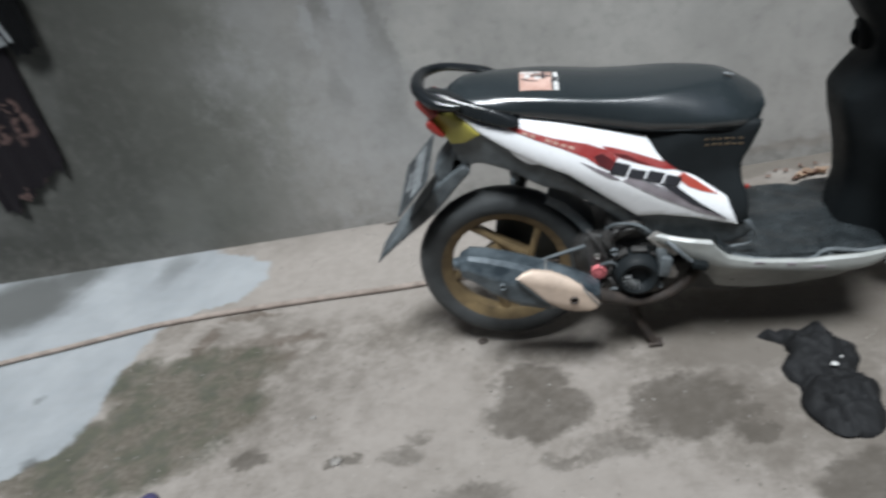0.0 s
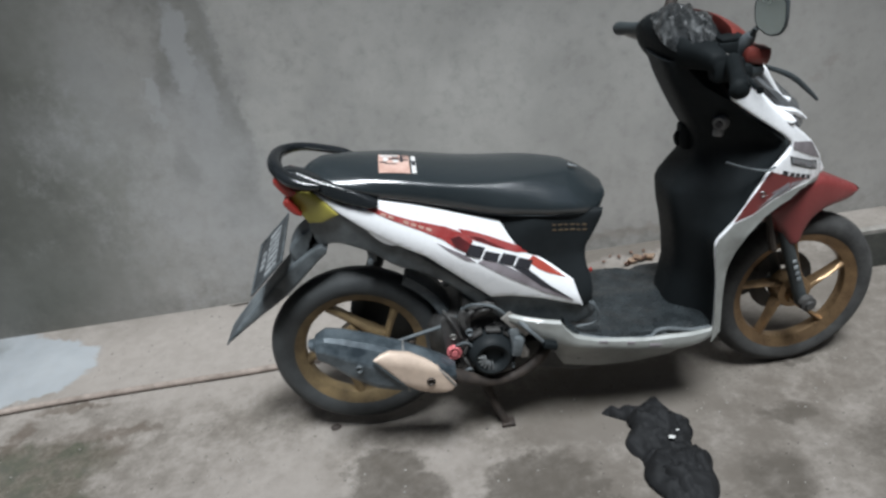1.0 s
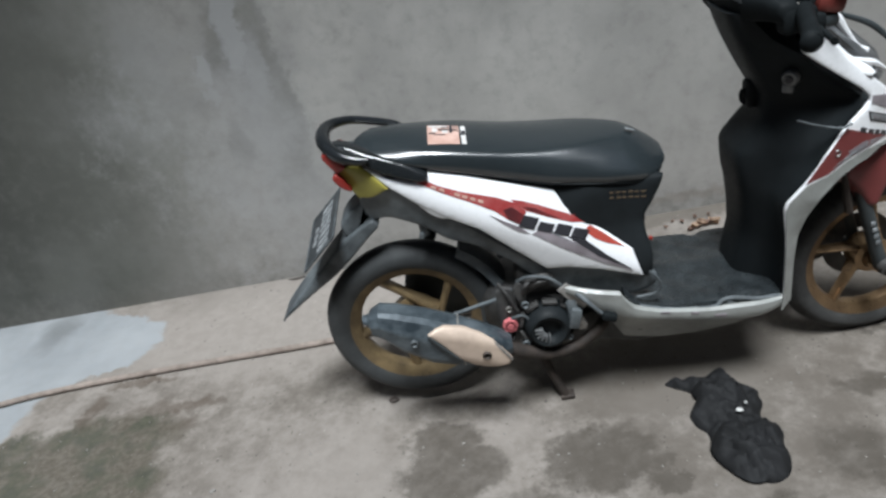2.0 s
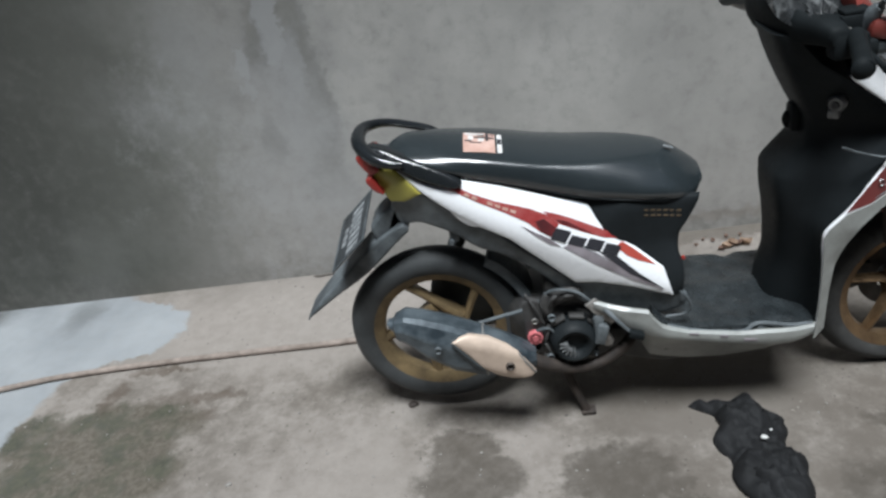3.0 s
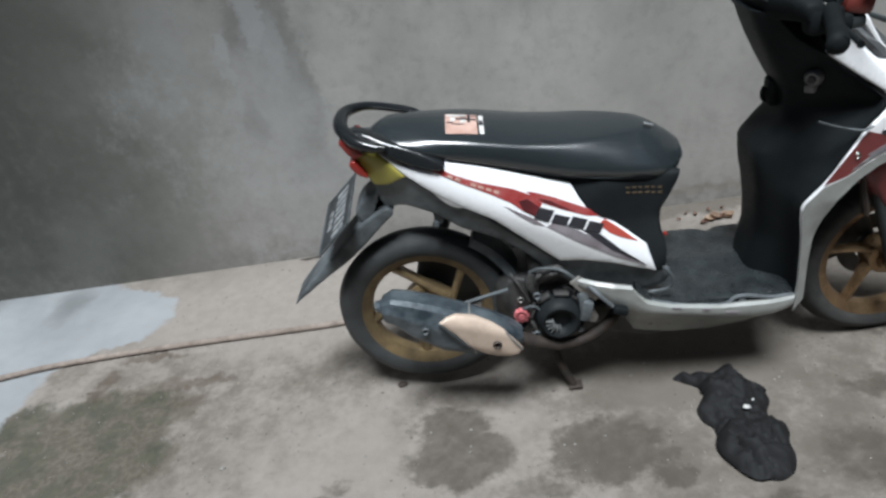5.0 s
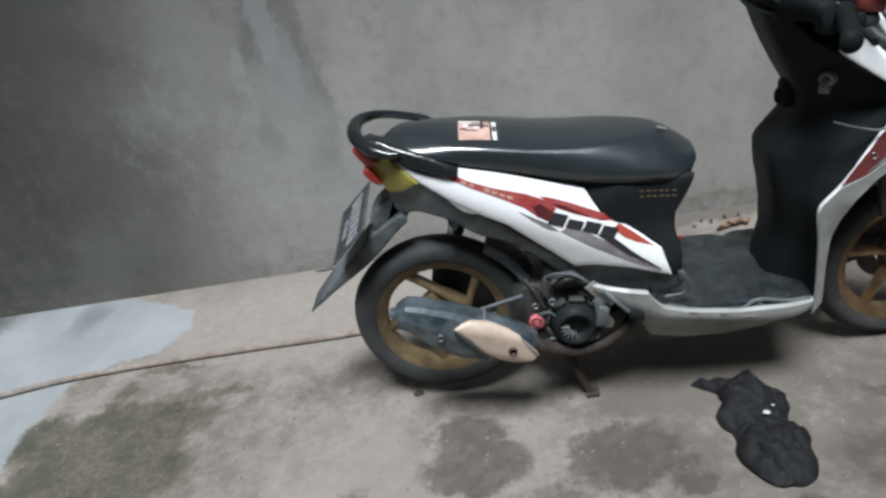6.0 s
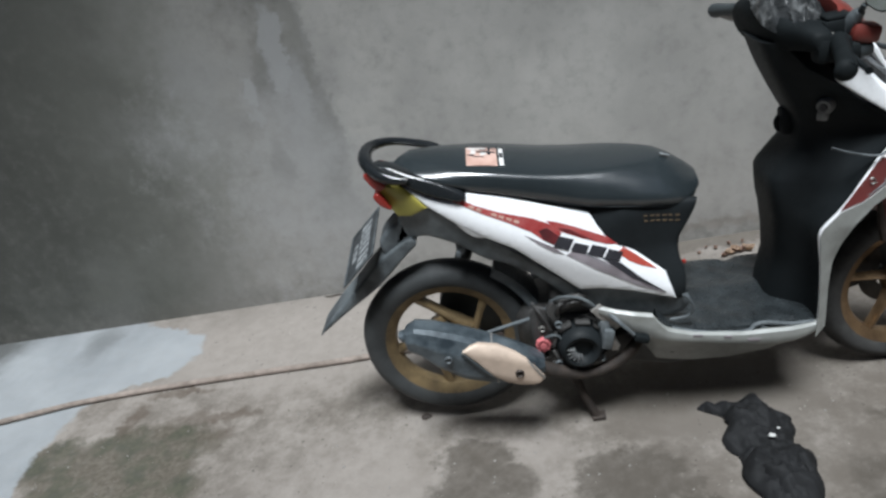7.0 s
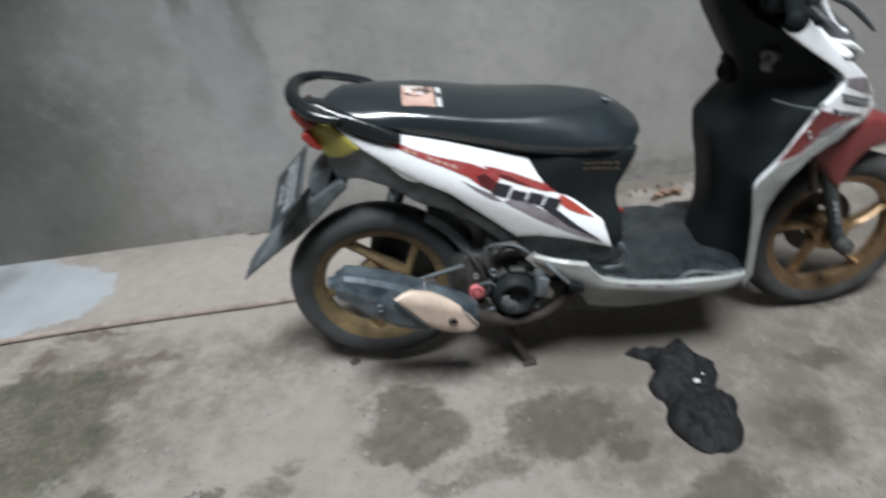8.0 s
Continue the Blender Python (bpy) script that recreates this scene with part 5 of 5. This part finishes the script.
part("bar_end", lathe([(0.0, -0.345), (0.012, -0.344), (0.02, -0.338), (0.023, -0.33), (0.0, -0.328)], (0.926, 0, 0.992), 20, False), COWLBLACK, bars)
part("brake_lever", tube([(0.965, -0.15, 0.995), (0.985, -0.2, 0.985), (0.985, -0.28, 0.975), (0.98, -0.31, 0.975)], [0.009, 0.007, 0.006, 0.008], 8), COWLBLACK, bars)
REARCOWL = [(0.868, 0.975), (0.858, 1.02), (0.858, 1.06), (0.876, 1.085), (0.916, 1.092), (0.975, 1.085), (1.01, 1.03), (0.985, 0.97), (0.90, 0.96)]
rings = []
for y, k in ((-0.20, 0.22), (-0.19, 0.34), (-0.15, 0.44), (-0.11, 0.56), (-0.06, 0.86), (0.0, 1.0), (0.06, 0.98), (0.11, 0.86), (0.15, 0.62), (0.19, 0.42), (0.20, 0.25)):
    cx, cz = 0.926 - 0.06 * y, 1.008
    rings.append([(cx + (x - 0.925) * (0.55 + 0.45 * k if k > 0.5 else k), y, cz + (z - 1.01) * k) for x, z in rounded(REARCOWL)])
cowl = part("handlebar_cowl", loft(rings), COWLBLACK, scooter, "black rear handlebar cover", smooth=50)
FRONTCOWL = [(0.985, 1.085), (1.018, 1.072), (1.052, 1.048), (1.085, 1.012), (1.105, 0.992), (1.12, 0.972), (1.11, 0.955), (1.06, 0.96), (1.0, 0.975)]
rings = []
for y, k in ((-0.125, 0.40), (-0.115, 0.62), (-0.095, 0.76), (-0.055, 0.92), (0.0, 1.0), (0.06, 0.94), (0.12, 0.74), (0.17, 0.5), (0.19, 0.30)):
    rings.append([(0.985 - 0.07 * y + (x - 0.985) * k, y, 1.0 + (z - 1.0) * (0.45 + 0.55 * k)) for x, z in rounded(FRONTCOWL)])
part("front_cowl", loft(rings), COWLRED, cowl, "red front handlebar cover", smooth=50)
part("switch_box", merge(box(0.925, 1.0, -0.205, -0.155, 0.965, 1.02, 0.014), box(0.985, 1.02, -0.20, -0.13, 0.962, 1.0, 0.012)), COWLBLACK, cowl)
part("master_cylinder", merge(box(0.952, 1.022, -0.165, -0.105, 1.004, 1.046, 0.010), box(0.958, 1.016, -0.160, -0.110, 1.044, 1.054, 0.004)), COWLBLACK, cowl, "black brake fluid reservoir")
mount = part("mirror_mount", moved(box(-0.030, 0.030, -0.025, 0.025, -0.020, 0.020, 0.012), pose(1.034, -0.165, 1.012, 0, 12, -6)), COWLRED, cowl, "red painted mirror mount")
part("mount_foot", box(1.012, 1.052, -0.186, -0.146, 0.962, 0.990, 0.010), BLACK, mount)
# crumpled clear film over the instrument, in sharp facets
rows = []
for j in range(30):
    y = -0.135 + 0.195 * j / 29
    kk = 1.0 - (0.95 if y < 0 else 0.5) * abs(y / 0.17) ** 2.0
    row = []
    for i in range(24):
        first = 168 - 38 * (j / 29) ** 1.5
        a = radians(first - (first - 50) * i / 23)
        q = Vector((a * 1.1 + y * 16, y * 22 + a * 2.4, 3.1))
        crease = 0.020 * (0.3 - abs(noise.noise(q))) + 0.010 * (0.3 - abs(noise.noise(q * 1.9 + Vector((4, 0, 0)))))
        row.append((0.926 - 0.06 * y + (0.080 * kk + crease) * math.cos(a), y, 1.008 + (0.094 * kk + crease) * math.sin(a)))
    rows.append(row)
film = loft(rows, closed=False)
bmesh.ops.triangulate(film, faces=film.faces[:])
bmesh.ops.solidify(film, geom=film.faces[:], thickness=0.002)
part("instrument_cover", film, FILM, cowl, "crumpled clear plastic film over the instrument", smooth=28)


def mirror(base, top, centre, face, name="mirror"):
    """A rear-view mirror on its stem: a rounded six-sided shell with a glass towards the rider."""
    st = part(name, tube([base, tuple((a + b) / 2 for a, b in zip(base, top)), top], [0.010, 0.007, 0.006], 10), BLACK, bars, "black rear-view mirror")
    m = Matrix.Translation(centre) @ Matrix.Rotation(radians(face), 4, "Z")
    line = rounded([(-0.040, -0.025), (-0.026, -0.052), (0.006, -0.058), (0.044, -0.034), (0.05, 0.03), (0.03, 0.05), (-0.036, 0.046)], 1)
    line = [(a * 0.84, b * 0.86) for a, b in line]
    rings = [[m @ Vector((d, a * k, b * k)) for a, b in line] for d, k in ((-0.006, 0.97), (-0.003, 1.0), (0.004, 1.0), (0.016, 0.85), (0.024, 0.5))]
    part("shell", loft(rings), BLACK, st, smooth=50)
    part("glass", loft([[m @ Vector((d, a * 0.9, b * 0.9)) for a, b in line] for d in (-0.0075, -0.004)]), MIRROR, st, "mirror glass")
    return st


near_mirror = mirror((1.01, -0.15, 1.02), (1.02, -0.19, 1.075), (1.044, -0.213, 1.108), 38)
part("boss", tube([(1.005, -0.15, 1.015), (1.013, -0.165, 1.045), (1.018, -0.178, 1.06)], [0.018, 0.016, 0.010], 12), DUSTY, near_mirror)
far_mirror = mirror((0.955, 0.17, 1.02), (0.985, 0.20, 1.10), (1.0, 0.215, 1.20), 20)
part("boss", tube([(0.953, 0.168, 1.05), (0.972, 0.185, 1.10), (0.985, 0.2, 1.135)], [0.018, 0.014, 0.012], 12), RUST, far_mirror)

# ---- things on the floor and by the wall ----
hose = thing("hose", tube([(-3.1, -0.12, 0.011), (-2.5, 0.095, 0.011), (-2.1, 0.183, 0.011), (-1.86, 0.223, 0.011), (-1.626, 0.267, 0.011), (-1.452, 0.296, 0.011), (-1.152, 0.316, 0.011), (-0.75, 0.325, 0.011), (-0.38, 0.33, 0.011), (0.15, 0.37, 0.011), (0.4, 0.47, 0.011)], 0.011, 12, 10), HOSE, "brown garden hose lying along the concrete floor", "hose")


def crumpled(outline, height, seed, step=0.012, rough=0.7):
    """A heap of cloth: an outline on the floor, raised in folds."""
    line = rounded(outline, 2)
    bm = panel([(x, y) for x, y in line], lambda x, z: 0.0, 0.001, 0.0, step, 0)
    a = np.array(line)
    b = np.roll(a, -1, 0)
    ab = b - a
    ll = np.maximum((ab ** 2).sum(1), 1e-12)
    for v in bm.verts:
        p = np.array((v.co.x, v.co.z))
        t = np.clip(((p - a) * ab).sum(1) / ll, 0, 1)
        d = np.sqrt((((a + ab * t[:, None]) - p) ** 2).sum(1).min())
        k = min(1.0, d / 0.035)
        q = Vector((p[0] * 24 + p[1] * 6 + seed, p[1] * 17 - p[0] * 5, seed))
        fold = 0.45 + 0.5 * noise.noise(q * 0.5) - abs(noise.noise(q)) * 0.7 - abs(noise.noise(q * 2.1)) * 0.25 + 0.05 * noise.noise(q * 5)
        top = v.co.y < 0.0005
        z = (height * math.sin(k * math.pi / 2) ** 0.7 * (0.35 + rough * fold) + 0.004 * noise.noise(q * 7)) if top else 0.0
        v.co = (p[0], p[1], max(z, 0.002) if top else 0.0)
    return bm


CLOTH = [(0.652, -0.132), (0.69, -0.158), (0.725, -0.178), (0.742, -0.205), (0.718, -0.235), (0.692, -0.268), (0.700, -0.312), (0.726, -0.335), (0.722, -0.372), (0.745, -0.44), (0.785, -0.505), (0.845, -0.525), (0.895, -0.50), (0.918, -0.45), (0.915, -0.41), (0.935, -0.372), (0.928, -0.338),
         (0.895, -0.330), (0.898, -0.296), (0.925, -0.262), (0.922, -0.222), (0.888, -0.205), (0.885, -0.168), (0.868, -0.142), (0.845, -0.112), (0.815, -0.118), (0.79, -0.136), (0.74, -0.128), (0.70, -0.122)]
CLOTH = [(0.70 + (x - 0.70) * 0.86, z) for x, z in CLOTH]
cloth = thing("cloth", crumpled(CLOTH, 0.07, 4.2, 0.006, 0.85), BAGBLACK, "crumpled black cloth lying on the concrete floor", "cloth", smooth=70)
part("cloth_fold", moved(crumpled([(-0.07, -0.07), (-0.02, -0.10), (0.06, -0.08), (0.09, -0.01), (0.06, 0.07), (0.0, 0.09), (-0.06, 0.05)], 0.055, 8.1, 0.009, 1.2), pose(0.777, -0.425, 0.010, 0, 0, 35)), BAGBLACK, cloth)
part("cloth_fold", moved(crumpled([(-0.08, -0.03), (0.0, -0.055), (0.08, -0.035), (0.10, 0.02), (0.03, 0.05), (-0.07, 0.035)], 0.05, 2.7, 0.009, 1.2), pose(0.80, -0.21, 0.012, 0, 0, -20)), BAGBLACK, cloth)


def flake(x, y, z, size, material, name, label, category, seed, flat=0.5):
    """A small uneven lump."""
    bm = bmesh.new()
    bmesh.ops.create_icosphere(bm, subdivisions=2, radius=size)
    for v in bm.verts:
        k = 1 + 0.45 * noise.noise(v.co / size * 0.9 + Vector((seed, seed * 2, 0)))
        v.co = (v.co.x * k * 1.25 + x, v.co.y * k + y, max(v.co.z * k * flat, -0.3 * size) + z + 0.3 * size)
    return thing(name, bm, material, label, category)


for i, (x, y, s) in enumerate(((0.81, -0.315, 0.008), (0.835, -0.29, 0.003))):
    flake(x, y, 0.044, s, WHITEBIT, "paper_scrap", "small white paper scrap on the black cloth", "scrap", i + 2)
rnd = random.Random(5)
thing("twig", tube([(-0.61, 0.815, 0.004), (-0.58, 0.806, 0.007), (-0.54, 0.812, 0.006), (-0.50, 0.805, 0.003)], [0.0015, 0.003, 0.0025, 0.0015], 7), RUST, "dark dry twig lying at the foot of the wall", "twig")
flake(-0.527, -0.46, 0, 0.014, STONE, "pebble", "small grey pebble on the floor", "pebble", 11)
flake(-0.644, -0.279, 0, 0.008, STONE, "pebble", "small grey pebble on the floor", "pebble", 12)
flake(-0.128, -0.02, 0, 0.013, RUST, "pebble", "small dark pebble beside the tyre", "pebble", 13)
flake(-1.081, -0.55, 0, 0.028, mat("violet_plastic", (0.05, 0.045, 0.10), 0.4), "bottle_cap", "dark violet plastic lid on the floor", "lid", 14)
bm_all = []
for i in range(170):
    x, y = rnd.uniform(-1.9, 1.5), rnd.uniform(-0.75, 0.1)
    s = rnd.uniform(0.0015, 0.0042)
    b = bmesh.new()
    bmesh.ops.create_icosphere(b, subdivisions=1, radius=s)
    for v in b.verts:
        v.co = (v.co.x * rnd.uniform(0.8, 1.5) + x, v.co.y + y, max(v.co.z * 0.7, -0.0004) + s * 0.3)
    bm_all.append(b)
thing("grit", merge(*bm_all), STONE, "scattered pale grit on the concrete floor", "grit", "stuff")


def leaf(x, y, turn_, tilt, size):
    """A curled dry leaf lying on the floor."""
    rows = []
    for i in range(9):
        t = i / 8
        w = size * 0.36 * math.sin(math.pi * min(1, t * 0.93 + 0.05)) ** 0.8
        rows.append([(size * (t - 0.5), w * s, 0.004 + 0.35 * size * (abs(s) ** 2) * 0.5 + 0.12 * size * (2 * t - 1) ** 2) for s in (-1, -0.5, 0, 0.5, 1)])
    b = loft(rows, closed=False)
    bmesh.ops.solidify(b, geom=b.faces[:], thickness=0.0008)
    return moved(b, pose(x, y, 0.002, tilt, 0, turn_))


for i in range(11):
    big = i < 6
    x = 0.995 + 0.02 * i + rnd.uniform(-0.008, 0.008) if big else rnd.uniform(0.90, 1.12)
    y = rnd.uniform(0.655, 0.705) if big else rnd.uniform(0.71, 0.80)
    thing("leaf", leaf(x, y, rnd.uniform(0, 360), rnd.uniform(-14, 14), rnd.uniform(0.034, 0.056) if big else rnd.uniform(0.012, 0.022)), PALELEAF if i % 3 and big else LEAF, "curled dry brown leaf at the foot of the wall", "leaf", group="leaves along the wall")

# ---- washing on the wall ----
FLORAL = bpy.data.materials.new("floral_print")
FLORAL.use_nodes = True
k = Nodes(FLORAL)
geo = k.n.new("ShaderNodeNewGeometry")
vor = k.n.new("ShaderNodeTexVoronoi")
vor.inputs["Scale"].default_value = 6.5
k.ln.new(geo.outputs["Position"], vor.inputs["Vector"])
ns = k.noise(geo.outputs["Position"], 28, 3)
spot = k.math("MULTIPLY", k.span(vor.outputs["Distance"], 0.3, 0.42, 1.0, 0.0), k.span(ns, 0.47, 0.54))
k.put(k.n["Principled BSDF"].inputs["Base Color"], k.mix(spot, (0.016, 0.012, 0.016), (0.22, 0.14, 0.125)))
k.n["Principled BSDF"].inputs["Roughness"].default_value = 0.85


def hung(name, u, top, bottom, y, folds, depth, material, label, category, seed):
    """A garment hung from above: a sheet in upright folds, with a ragged hem. u: x at the two sides above and below."""
    (xa, xb), (xc, xd) = u
    rows = []
    n, m = 36, 18
    for i in range(m + 1):
        t = i / m
        row = []
        for j in range(n + 1):
            s = j / n
            x = (xa + (xb - xa) * s) * (1 - t) + (xc + (xd - xc) * s) * t
            z0 = top + (bottom(s) - top) * t
            f = depth * (0.4 + 0.6 * t) * math.sin(s * folds * 2 * math.pi + 0.8 * math.sin(3 * t + seed)) + 0.6 * depth * noise.noise(Vector((x * 9, z0 * 5, seed)))
            row.append((x, y + f, z0))
        rows.append(row)
    b = loft(rows, closed=False)
    bmesh.ops.solidify(b, geom=b.faces[:], thickness=0.0025)
    return thing(name, b, material, label, category, smooth=60)


skirt = hung("skirt", ((-2.30, -1.82), (-2.30, -1.885)), 1.62, lambda s: 0.365 + 0.05 * math.floor(s * 4.2) + 0.012 * math.sin(s * 31), 0.813, 4, 0.006, FLORAL, "dark floral printed skirt hanging on the wall", "skirt", 1.0)
hung("shirt", ((-1.95, -1.65), (-1.80, -1.70)), 1.62, lambda s: 1.013 + 0.008 * math.sin(s * 9) + 0.014 * s, 0.788, 2.5, 0.006, BAGBLACK, "black shirt hanging over the skirt", "shirt", 2.0)
hung("towel", ((-2.25, -1.86), (-2.12, -1.768)), 1.62, lambda s: 1.02 + 0.055 * s, 0.793, 2, 0.004, mat("pale_cloth", (0.55, 0.57, 0.58), 0.9, color2=(0.46, 0.48, 0.49), scale=12, bump=0.3), "pale grey towel hanging beside the black shirt", "towel", 3.0)
part("waistband", box(-2.30, -1.82, 0.805, 0.819, 1.58, 1.62, 0.004), FLORAL, skirt)
line = thing("clothes_line", tube([(-4.19, 0.77, 1.66), (-3.2, 0.765, 1.635), (-2.2, 0.765, 1.62), (-1.6, 0.77, 1.62), (-1.2, WALL_Y - 0.005, 1.66)], 0.006, 8), HOSE, "thin cord strung along the wall with washing on it", "cord")
